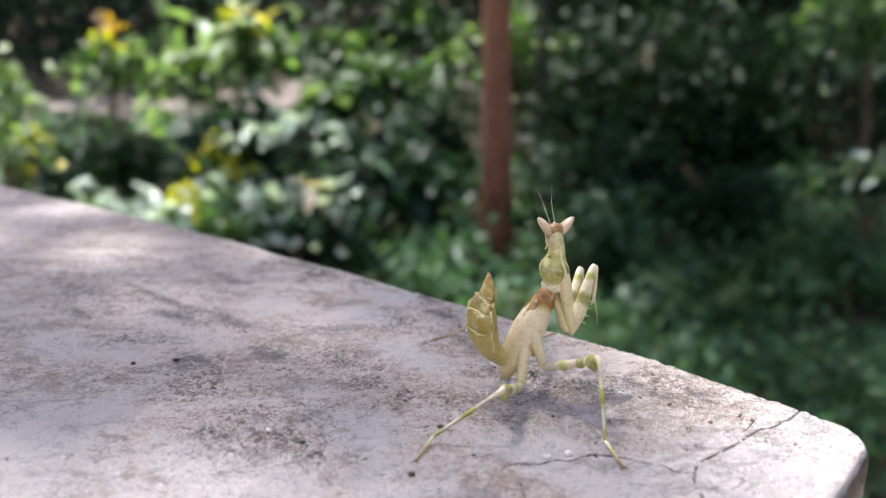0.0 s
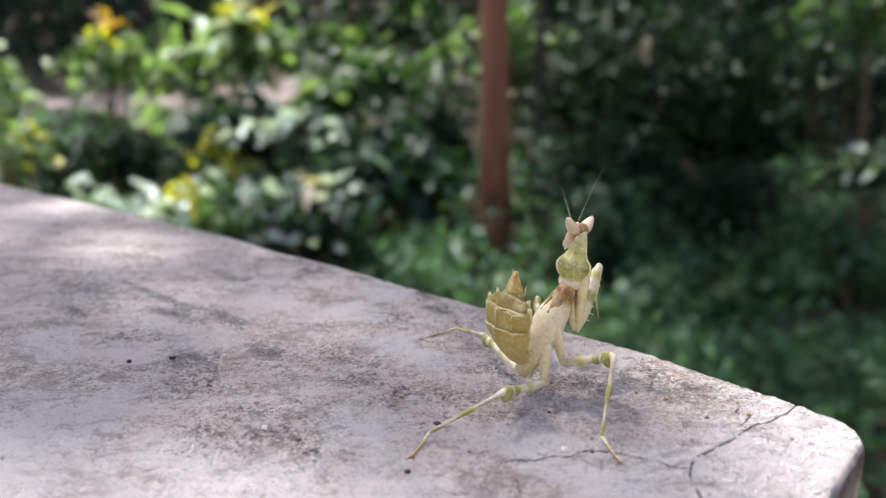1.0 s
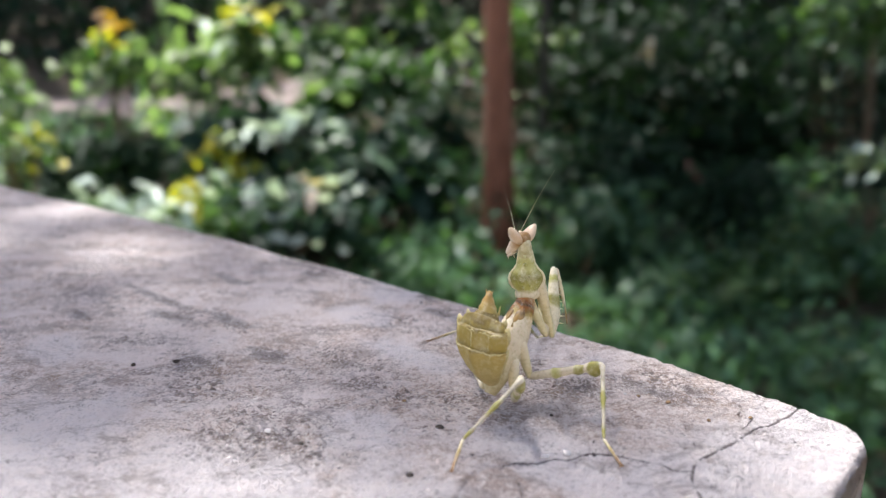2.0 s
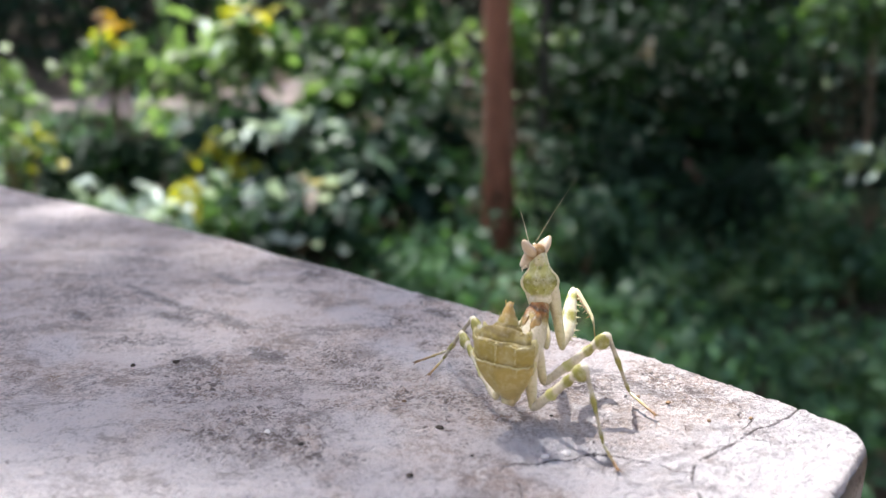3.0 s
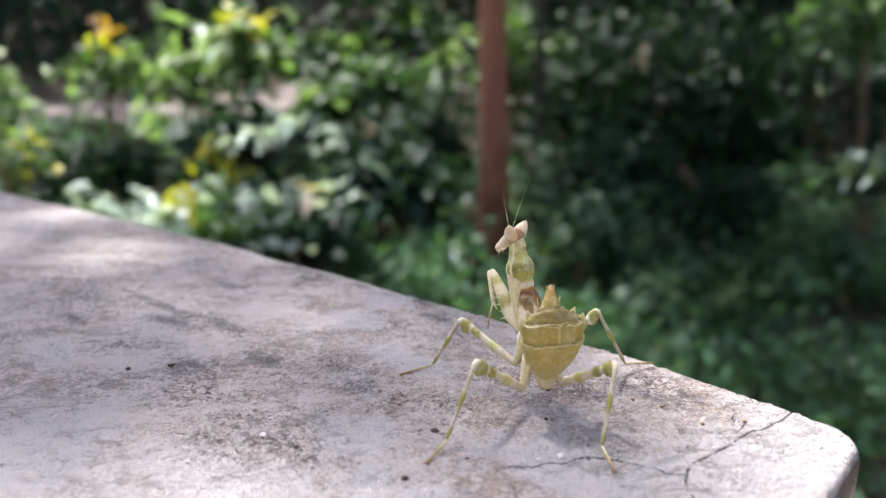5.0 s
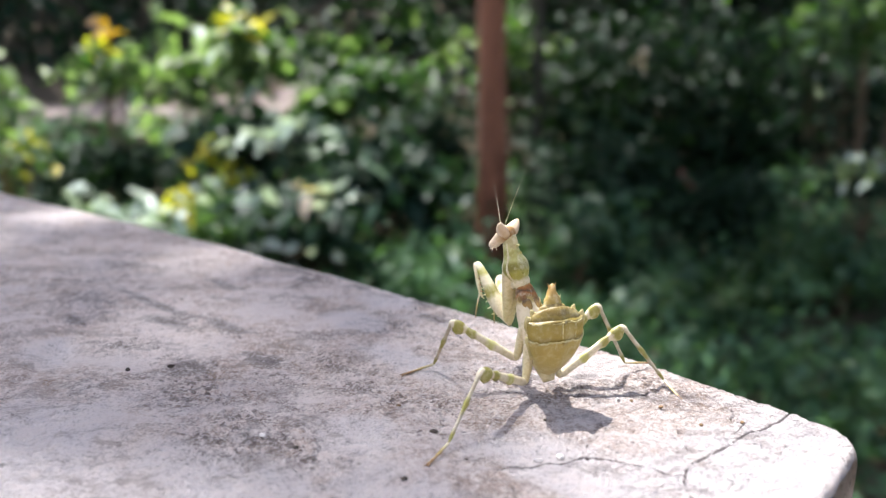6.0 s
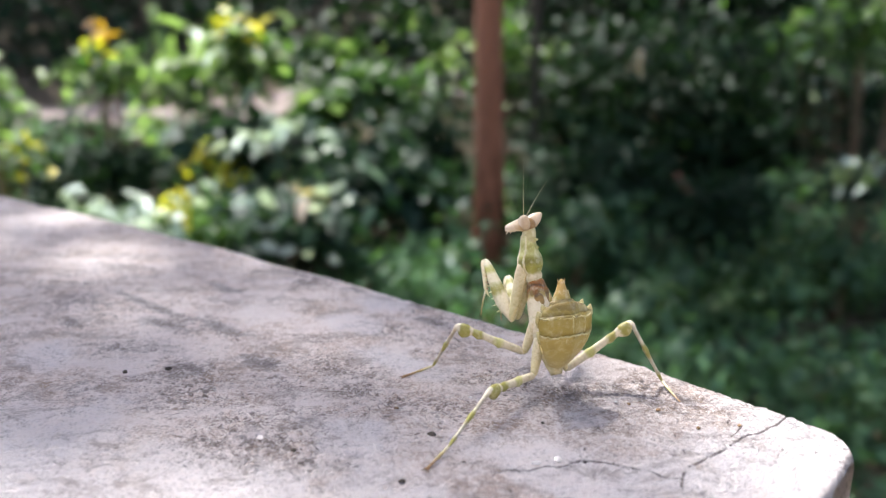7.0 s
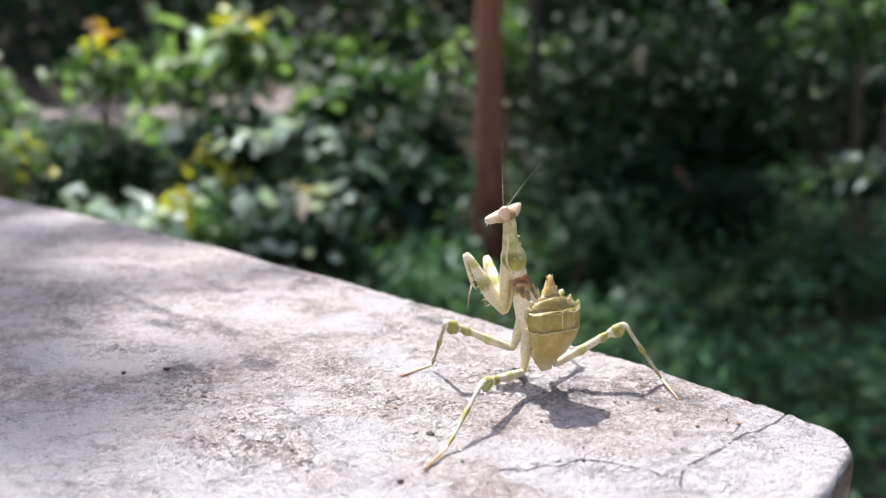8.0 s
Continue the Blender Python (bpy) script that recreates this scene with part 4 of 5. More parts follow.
def mantis_materials():
    return dict(
        thorax=chitin("thorax_skin", [(0.0, (0.53, 0.45, 0.25)), (0.35, CREAM), (0.72, CREAM), (0.76, (0.40, 0.28, 0.08)), (0.79, (0.20, 0.11, 0.015)), (0.85, RUST), (0.89, (0.085, 0.036, 0.007)), (0.93, RUST), (0.96, (0.36, 0.20, 0.06)), (0.98, CREAM), (1.0, CREAM)], 0.0105, mottle=0.35),
        wing=chitin("wing_bud_skin", [(0.0, CREAM), (0.30, CREAM), (0.42, (0.45, 0.33, 0.13)), (0.58, (0.20, 0.13, 0.03)), (0.70, (0.33, 0.19, 0.05)), (0.76, (0.12, 0.065, 0.014)), (0.84, RUST), (0.92, (0.16, 0.06, 0.015)), (1.0, CREAM)], 0.0105, mottle=0.2),
        abdomen=chitin("abdomen_skin", [(0.0, (0.50, 0.4106, 0.17)), (0.25, (0.43, 0.3295, 0.095)), (0.42, (0.395, 0.2913, 0.075)), (0.455, (0.26, 0.1862, 0.04)), (0.52, (0.36, 0.2674, 0.06)), (0.65, (0.32, 0.2387, 0.05)), (0.685, (0.18, 0.1289, 0.025)), (0.74, (0.28, 0.2101, 0.045)), (0.77, (0.18, 0.1241, 0.025)), (1.0, (0.25, 0.1671, 0.035))], 0.0102, 2, 0.2, glow=0.2),
        rim=chitin("abdomen_rim_skin", [(0.0, (0.528, 0.452, 0.213)), (1.0, (0.493, 0.409, 0.164))], 0.012, 2, 0.3),
        tip=chitin("abdomen_tip_skin", [(0.0, (0.264, 0.226, 0.041)), (0.25, (0.37, 0.28, 0.07)), (0.55, (0.43, 0.29, 0.085)), (1.0, (0.42, 0.24, 0.06))], 0.0030, 2, 0.4),
        shield=chitin("shield_skin", [(0.0, (0.634, 0.557, 0.385)), (0.15, (0.634, 0.557, 0.385)), (0.20, (0.36, 0.34, 0.09)), (0.32, (0.30, 0.285, 0.05)), (0.42, (0.17, 0.155, 0.022)), (0.50, (0.24, 0.22, 0.035)), (0.58, (0.46, 0.44, 0.16)), (0.70, (0.36, 0.34, 0.085)), (0.82, (0.50, 0.47, 0.20)), (1.0, (0.52, 0.47, 0.24))], 0.0065, mottle=0.4, belly=-0.0010),
        neck=chitin("neck_skin", [(0.0, (0.44, 0.40, 0.19)), (1.0, (0.52, 0.45, 0.25))], 0.003),
        border=chitin("shield_border_skin", [(0.0, (0.669, 0.592, 0.410)), (1.0, (0.616, 0.574, 0.328))], 0.0065),
        head=chitin("head_skin", [(0.0, (0.26, 0.14, 0.045)), (0.1, (0.36, 0.21, 0.08)), (0.22, (0.50, 0.36, 0.22)), (0.4, (0.62, 0.49, 0.36)), (0.6, (0.70, 0.57, 0.43)), (1.0, (0.72, 0.62, 0.48))], 0.0046, 0, 0.2),
        eye=chitin("eye_skin", [(0.0, (0.54, 0.41, 0.28)), (0.3, (0.65, 0.53, 0.41)), (1.0, (0.72, 0.61, 0.49))], 0.0022, 0, 0.15, 0.25),
        femur=chitin("femur_skin", BANDS, 0.0103, 0, 0.3),
        midfemur=chitin("mid_femur_skin", BANDS, 0.0094, 0, 0.3),
        tibia=chitin("tibia_skin", [(0.0, PALE), (0.12, DUSTY), (0.30, DUSTY), (0.38, OLIVE), (0.50, OLIVE), (0.58, DUSTY), (0.74, DUSTY), (0.82, OLIVE), (0.9, OLIVE), (0.96, DUSTY)], 0.0098, 0, 0.3),
        tarsus=chitin("tarsus_skin", [(0.0, PALE), (0.35, (0.396, 0.313, 0.131)), (0.6, (0.220, 0.113, 0.041)), (1.0, (0.176, 0.087, 0.033))], 0.005, 0, 0.2),
        forefemur=chitin("fore_femur_skin", [(0.0, CREAM), (0.38, (0.616, 0.548, 0.369)), (0.44, OLIVE), (0.54, OLIVE), (0.60, (0.616, 0.548, 0.369)), (0.74, (0.616, 0.548, 0.369)), (0.79, (0.387, 0.365, 0.098)), (0.85, (0.387, 0.365, 0.098)), (0.90, (0.634, 0.574, 0.394)), (1.0, (0.634, 0.574, 0.394))], 0.0092, 0, 0.25),
        coxa=chitin("coxa_skin", [(0.0, CREAM), (1.0, (0.616, 0.539, 0.295))], 0.005, 0, 0.3),
        thorn=chitin("thorn_skin", [(0.0, (0.370, 0.139, 0.041)), (1.0, (0.264, 0.087, 0.033))], 0.005),
        feeler=chitin("feeler_skin", [(0.0, (0.317, 0.261, 0.131)), (1.0, (0.123, 0.104, 0.066))], 0.009),
    )


K = mantis_materials()
FEMUR = dict(mid=9.4, hind=10.3)
TIBIA = dict(mid=9.0, hind=9.0)


def thorax_mesh(mantis):
    """From the hips (origin) to the neck, along +x with the back towards +z."""
    thorax = part("thorax", limb([(-2.2, 0, -0.1, 0.7, 0.6), (-1.2, 0, 0, 1.05, 1.0), (0.4, 0, 0.0, 1.45, 1.5), (2.4, 0, 0.0, 1.8, 1.9), (4.6, 0, 0.0, 1.88, 1.98), (6.6, 0, 0.0, 1.75, 1.75), (8.0, 0, 0, 1.5, 1.35), (9.0, 0, 0, 1.3, 1.15), (9.9, 0, 0, 1.1, 0.95), (10.4, 0, 0, 0.8, 0.7)], 18, 2.4), K["thorax"], mantis, "cream thorax with a rusty band")
    for side in (1, -1):
        bm = bmesh.new()
        for x0, w in ((4.4, 0.9), (6.3, 0.8)):
            loft(bm, [((x0 + 2.4, side * 0.6, 1.05), 0.35, 0.12, (-1, 0, -0.1), (0, -side * 0.5, 1)), ((x0 + 1.4, side * 0.75, 1.2), w * 0.8, 0.2, (-1, 0, 0), (0, side * 0.6, 1)), ((x0 - 0.2, side * 0.85, 1.4), w * 0.75, 0.2, (-1, 0, 0.02), (0, side * 0.7, 1)), ((x0 - 1.6, side * 0.85, 1.5), w * 0.3, 0.1, (-1, 0, 0.04), (0, side * 0.7, 1))], 10)
        part("wing_bud", bm, K["wing"], thorax, "brownish wing bud")
    return thorax


def abdomen_mesh(mantis):
    """A flat curled-up abdomen: overlapping plates with pale rims; the belly faces back (-x), the tip is up."""
    # each plate: rows of x, z, half width, half thickness, tilt of the axis from upright (degrees, backwards)
    plates = [
        [(0.2, -0.9, 0.9, 0.8, 55), (-0.6, -0.3, 1.25, 1.0, 45), (-1.5, 0.7, 2.0, 1.25, 34), (-2.2, 2.0, 2.95, 1.5, 22), (-2.6, 3.4, 3.6, 1.62, 12), (-2.8, 4.4, 3.93, 1.66, 6), (-2.8, 4.55, 3.88, 1.6, 5)],
        [(-2.6, 3.9, 3.6, 1.5, 7), (-2.72, 4.8, 3.84, 1.58, 3), (-2.72, 5.8, 3.98, 1.56, -3), (-2.66, 6.55, 3.9, 1.5, -8), (-2.62, 6.7, 3.84, 1.42, -9)],
        [(-2.5, 6.0, 3.55, 1.3, -8), (-2.42, 6.8, 3.5, 1.28, -14), (-2.2, 7.45, 3.05, 1.12, -22), (-2.1, 7.7, 2.7, 1.0, -26), (-2.05, 7.78, 2.5, 0.9, -26)],
        [(-2.1, 6.9, 2.4, 0.9, -20), (-1.95, 7.6, 2.1, 0.85, -26), (-1.75, 8.0, 1.7, 0.75, -30), (-1.7, 8.1, 1.5, 0.6, -30)],
    ]
    abdomen = None
    for i, rows in enumerate(plates):
        bm = bmesh.new()
        loft(bm, [((x, 0, z), w, h, (-math.sin(radians(tl)), 0, math.cos(radians(tl))), (-1, 0, 0.01)) for x, z, w, h, tl in rows], 36, 1.7)
        for v in bm.verts:
            v.co += Vector((0.11 * noise.noise(v.co * 900), 0.10 * noise.noise(v.co * 700 + Vector((9, 0, 0))), 0.06 * noise.noise(v.co * 800 + Vector((0, 9, 0))))) / 1000
            y, z = v.co.y * 1000, v.co.z * 1000
            ridge = 0.18 * math.exp(-(y / 0.5)**2) + 0.10 * math.cos(y * 2.2)
            if v.co.x * 1000 < -1.2:
                v.co.x -= ridge / 1000 * min(1, max(0, z / 3))
                v.co.z += 0.12 / 1000 * math.cos(y * 1.35) * min(1, max(0, (z - 2.5) / 2))
            else:
                v.co.x -= 0.35 / 1000 * max(0, 1 - (y / 3.4)**2) * min(1, max(0, z / 3))
        ob = part("abdomen" if abdomen is None else "abdomen_plate", bm, K["abdomen"], mantis if abdomen is None else abdomen, "flat yellowish olive abdomen curled up over the back" if abdomen is None else "")
        if abdomen is None:
            abdomen = ob
        x0, z0, w, h, tl = rows[-2]
        bm = bmesh.new()
        last = None
        for k in range(31):
            s = -1 + k / 15
            y = s * w * 1.0
            deep = h * (1 - abs(s)**1.7)**0.59
            ridge = 0.18 * math.exp(-(y / 0.5)**2) + 0.10 * math.cos(y * 2.2)
            zz = z0 + 0.12 * math.cos(y * 1.35) + 0.15 * noise.noise((k * 0.9, i * 3.0, 0)) + (0.14 if k % 6 == 3 else 0)
            row = [bm.verts.new(pt(x0 - deep - ridge + dx, y, zz + dz)) for dx, dz in ((0.0, -0.09), (-0.045, 0.03), (0.02, 0.12), (0.12, -0.06))]
            if last:
                for q in range(4):
                    bm.faces.new((last[q], last[(q + 1) % 4], row[(q + 1) % 4], row[q]))
            last = row
        part("plate_rim", bm, K["rim"], abdomen, "thin pale rim of an abdomen plate")
    for rows, seams in zip(plates[:3], ((-0.62, -0.2, 0.2, 0.62), (-0.55, 0.0, 0.55), (-0.5, 0.5))):
        for s in seams:
            bm = bmesh.new()
            line = []
            for x0, z0, w, h, tl in rows[1:-1]:
                y = s * w
                bulge = 0.18 * math.exp(-(y / 0.5)**2) + 0.10 * math.cos(y * 2.2)
                line.append(((x0 - h * (1 - abs(s)**1.7)**0.59 - bulge * min(1, max(0, z0 / 3)) + 0.03, y, z0 + 0.12 * math.cos(y * 1.35) * min(1, max(0, (z0 - 2.5) / 2))), 0.10, 0.06, (-math.sin(radians(tl)), 0, math.cos(radians(tl))), (-1, 0, 0.01)))
            loft(bm, line, 6)
            part("plate_seam", bm, K["rim"], abdomen, "thin pale seam along an abdomen plate")
    for side in (1, -1):
        for x0, y0, z0, big in ((-2.35, 3.4, 2.8, 0.5), (-2.6, 3.95, 4.3, 0.6), (-2.45, 3.85, 6.3, 1.0), (-1.9, 2.95, 7.2, 0.7)):
            bm = bmesh.new()
            lean = side * (0.35 if z0 < 7 else 0.15)
            loft(bm, [((x0 + 0.1, side * (y0 - 0.45), z0 - 0.9), 0.5 * big, 0.12, (0, lean, 1), (1, 0, 0)), ((x0, side * (y0 - 0.25), z0), 0.75 * big, 0.14, (0, lean, 1), (1, 0, 0)),
                      ((x0 + 0.05, side * (y0 - 0.05), z0 + 0.6 * big), 0.5 * big, 0.11, (0, lean, 1), (1, 0, 0)), ((x0 + 0.1, side * (y0 + 0.12), z0 + 1.05 * big), 0.07, 0.05, (0, lean, 1), (1, 0, 0))], 8)
            part("side_lobe", bm, K["rim"], abdomen, "pale pointed side lobe")
    bm = bmesh.new()
    loft(bm, [((-0.1 + 0.12 * k * 0.5, 0, z), w, h, (0.08, 0, 1), (-1, 0, 0)) for k, (z, w, h) in enumerate(((-0.9, 1.75, 0.95), (-0.3, 1.7, 1.0), (0.2, 1.5, 0.95), (0.5, 1.2, 0.9), (0.9, 1.15, 0.85), (1.3, 0.85, 0.7), (1.8, 0.74, 0.6), (2.2, 0.5, 0.45), (2.6, 0.36, 0.3), (2.8, 0.15, 0.12)))], 18)
    for v in bm.verts:
        v.co += Vector((noise.noise(v.co * 1500), noise.noise(v.co * 1300 + Vector((5, 0, 0))), 0.6 * noise.noise(v.co * 1400 + Vector((0, 5, 0))))) * 0.00016
    for side in (1, -1):
        spike(bm, (0.35, side * 0.3, 2.2), (0.1, side * 0.35, 1), 0.8, 0.16)
    tip = part("tail_tip", bm, K["tip"], abdomen, "pointed orange-brown tail tip")
    tip.location = pt(-1.75, 0, 7.75)
    for side in (1, -1):
        bm = bmesh.new()
        spike(bm, (-1.1, side * 1.25, 7.9), (0.1, side * 0.2, 1), 1.2, 0.18)
        part("cercus", bm, K["rim"], abdomen, "short pale cercus")
    for ob in (abdomen, *abdomen.children):
        ob.data.transform(Matrix.Diagonal((1.0, 0.95, 1.03, 1.0)))
        ob.location.z *= 1.03
    return abdomen


def shield_mesh(mantis):
    """The pronotum along +x, its back towards +z."""
    rows = [(0.0, 1.1, 1.15), (0.35, 1.42, 1.35), (0.8, 1.45, 1.4), (1.15, 1.35, 1.3), (1.5, 1.65, 1.42), (2.1, 2.0, 1.5), (2.7, 2.08, 1.5), (3.3, 1.85, 1.42), (3.8, 1.4, 1.25), (4.4, 1.15, 1.1), (5.2, 0.98, 1.0), (5.9, 0.85, 0.88), (6.3, 0.5, 0.5)]
    shield = part("pronotum", limb([(x, 0, -0.5, a, b) for x, a, b in rows], 18), K["shield"], mantis, "green shield-like pronotum with a cream collar")
    for side in (1, -1):
        bm = bmesh.new()
        loft(bm, [((x, side * (a - 0.10), -0.28), 0.32 if 1.3 < x < 4.2 else 0.16, 0.13 if 0.3 < x < 6.2 else 0.08, (1, 0, 0), (0, -side * 0.35, 1)) for x, a, b in rows], 10)
        part("shield_border", bm, K["border"], shield, "cream border of the pronotum")
    bm = bmesh.new()
    for x, y, r in ((1.9, 0.45, 0.22), (1.9, -0.45, 0.22), (3.0, 0.4, 0.2), (3.0, -0.4, 0.2), (4.4, 0.0, 0.2), (5.4, 0, 0.16)):
        loft(bm, [((x, y, 0.5), r * 1.2, r * 1.2, (0, 0, 1), (0, 1, 0)), ((x, y, 0.9), r, r, (0, 0, 1), (0, 1, 0)), ((x, y, 1.05), r * 0.3, r * 0.3, (0, 0, 1), (0, 1, 0))], 8)
    part("shield_bumps", bm, K["shield"], shield)
    return shield


def neck_mesh(mantis):
    return part("neck", limb([(-0.2, 0, -0.4, 0.8, 0.85), (0.8, 0, -0.35, 0.86, 0.95), (1.8, 0, -0.2, 0.82, 0.9), (2.7, 0, 0, 0.6, 0.6)], 12), K["neck"], mantis, "olive cream slender neck")


def head_mesh(mantis):
    """Joint at the origin, mouth towards +x, eyes to the sides (y), crown up (+z)."""
    head = part("head", limb([(-0.75, 0, 0.2, 0.5, 0.45), (-0.45, 0, 0.25, 1.0, 0.75), (0.1, 0, 0.28, 1.45, 1.0), (0.8, 0, 0.26, 1.5, 1.08), (1.5, 0, 0.16, 1.22, 1.02), (2.2, 0, 0.02, 0.95, 0.88), (2.9, 0, -0.14, 0.72, 0.68), (3.5, 0, -0.26, 0.56, 0.5), (3.9, 0, -0.34, 0.4, 0.34), (4.1, 0, -0.38, 0.2, 0.18)], 18), K["head"], mantis, "triangular pinkish cream head")
    for side in (1, -1):
        bm = bmesh.new()
        way = Vector((-0.46, side * 0.66, 0.60)).normalized()
        a = Vector((0.5, side * 0.95, 0.3))
        up = (1, 0, 0.75)
        loft(bm, [(a - way * 0.4, 0.55, 0.95, way, up), (a + way * 0.3, 0.66, 1.1, way, up), (a + way * 0.9, 0.64, 1.02, way, up), (a + way * 1.5, 0.54, 0.82, way, up), (a + way * 2.05, 0.40, 0.52, way, up), (a + way * 2.4, 0.22, 0.26, way, up), (a + way * 2.5, 0.08, 0.09, way, up)], 16)
        part("eye", bm, K["eye"], head, "pale conical eye with a pinkish tip")
    bm = bmesh.new()
    loft(bm, [((0.35, 0, 0.9), 0.42, 0.4, (0, 0, 1), (1, 0, 0)), ((0.3, 0, 1.2), 0.3, 0.26, (0, 0, 1), (1, 0, 0)), ((0.25, 0, 1.45), 0.1, 0.1, (0, 0, 1), (1, 0, 0))], 10)
    part("crown_knob", bm, K["wing"], head)
    bm = bmesh.new()
    loft(bm, [((2.6, 0, -0.75), 0.5, 0.3, (1, 0, -0.4), (0, 0, 1)), ((3.4, 0, -0.82), 0.42, 0.26, (1, 0, -0.2), (0, 0, 1)), ((4.1, 0, -0.8), 0.2, 0.14, (1, 0, 0), (0, 0, 1))], 10)
    for side in (1, -1):
        spike(bm, (3.4, side * 0.4, -0.8), (0.4, side * 0.5, -1), 0.8, 0.12)
    part("mouthparts", bm, K["head"], head, "pale mouthparts with short palps")
    for ob in (head, *head.children):
        ob.data.transform(Matrix.Scale(0.86, 4))
    feelers = []
    for side in (1, -1):
        bm = bmesh.new()
        loft(bm, [((9.5 * s, 0, 0.5 * math.sin(s * 2.4) + 0.2 * s), 0.036 * (1 - s) + 0.007, 0.036 * (1 - s) + 0.007, (1, 0, 0), (0, 0, 1)) for s in (i / 12 for i in range(13))], 6)
        f = part("antenna", bm, K["feeler"], head, "thin thread-like antenna")
        feelers.append(f)
    return head, feelers


def leg_meshes(mantis, pair):
    f, t = FEMUR[pair], TIBIA[pair]
    coxa = part("coxa", limb([(-0.4, 0, 0, 0.5, 0.5), (0.4, 0, 0, 0.85, 0.8), (2.0, 0, 0, 0.72, 0.7), (3.6, 0, 0, 0.55, 0.55), (4.6, 0, 0, 0.45, 0.45), (5.0, 0, 0, 0.2, 0.2)], 10), K["coxa"], mantis)
    lobe = [(-0.2, 0, 0, 0.25, 0.25), (0.05 * f, 0, 0, 0.46, 0.5), (0.3 * f, 0, 0, 0.44, 0.55), (0.36 * f, 0, -0.08, 0.48, 0.72), (0.42 * f, 0, -0.05, 0.42, 0.56), (0.6 * f, 0, 0, 0.38, 0.48), (0.67 * f, 0, -0.08, 0.42, 0.66), (0.74 * f, 0, -0.05, 0.38, 0.5), (0.77 * f, 0, -0.02, 0.38, 0.47), (0.82 * f, 0, -0.2, 0.5, 0.8), (0.875 * f, 0, -0.28, 0.58, 1.0), (0.93 * f, 0, -0.22, 0.52, 0.88), (0.97 * f, 0, -0.08, 0.42, 0.6), (0.99 * f, 0, 0, 0.36, 0.48), (1.02 * f, 0, 0, 0.15, 0.2)]
    femur = part("femur", limb(lobe, 12), K["femur" if pair == "hind" else "midfemur"], mantis, "pale green femur with olive bands")
    tibia = part("tibia", limb([(-0.15, 0, 0, 0.2, 0.2), (0.2, 0, 0, 0.36, 0.36), (0.12 * t, 0, 0, 0.25, 0.25), (0.38 * t, 0, 0, 0.24, 0.27), (0.46 * t, 0, 0, 0.33, 0.38), (0.54 * t, 0, 0, 0.23, 0.25), (0.8 * t, 0, 0, 0.19, 0.19), (0.86 * t, 0, 0, 0.25, 0.27), (0.97 * t, 0, 0, 0.17, 0.17), (t, 0, 0, 0.1, 0.1)], 10), K["tibia"], mantis, "thin pale tibia with olive bands")
    bm = limb([(-0.1, 0, 0, 0.1, 0.1), (0.3, 0, 0, 0.2, 0.18), (1.6, 0, 0, 0.16, 0.15), (1.9, 0, -0.02, 0.2, 0.18), (2.6, 0, 0, 0.16, 0.14), (3.2, 0, 0, 0.18, 0.16), (3.9, 0, 0, 0.15, 0.14), (4.4, 0, 0.02, 0.2, 0.16), (4.8, 0, 0, 0.08, 0.08)], 8)
    for side in (1, -1):
        spike(bm, (4.5, side * 0.1, 0), (1, side * 0.6, -0.1), 0.7, 0.09)
    tarsus = part("tarsus", bm, K["tarsus"], mantis, "brown clawed tarsus")
    return coxa, femur, tibia, tarsus


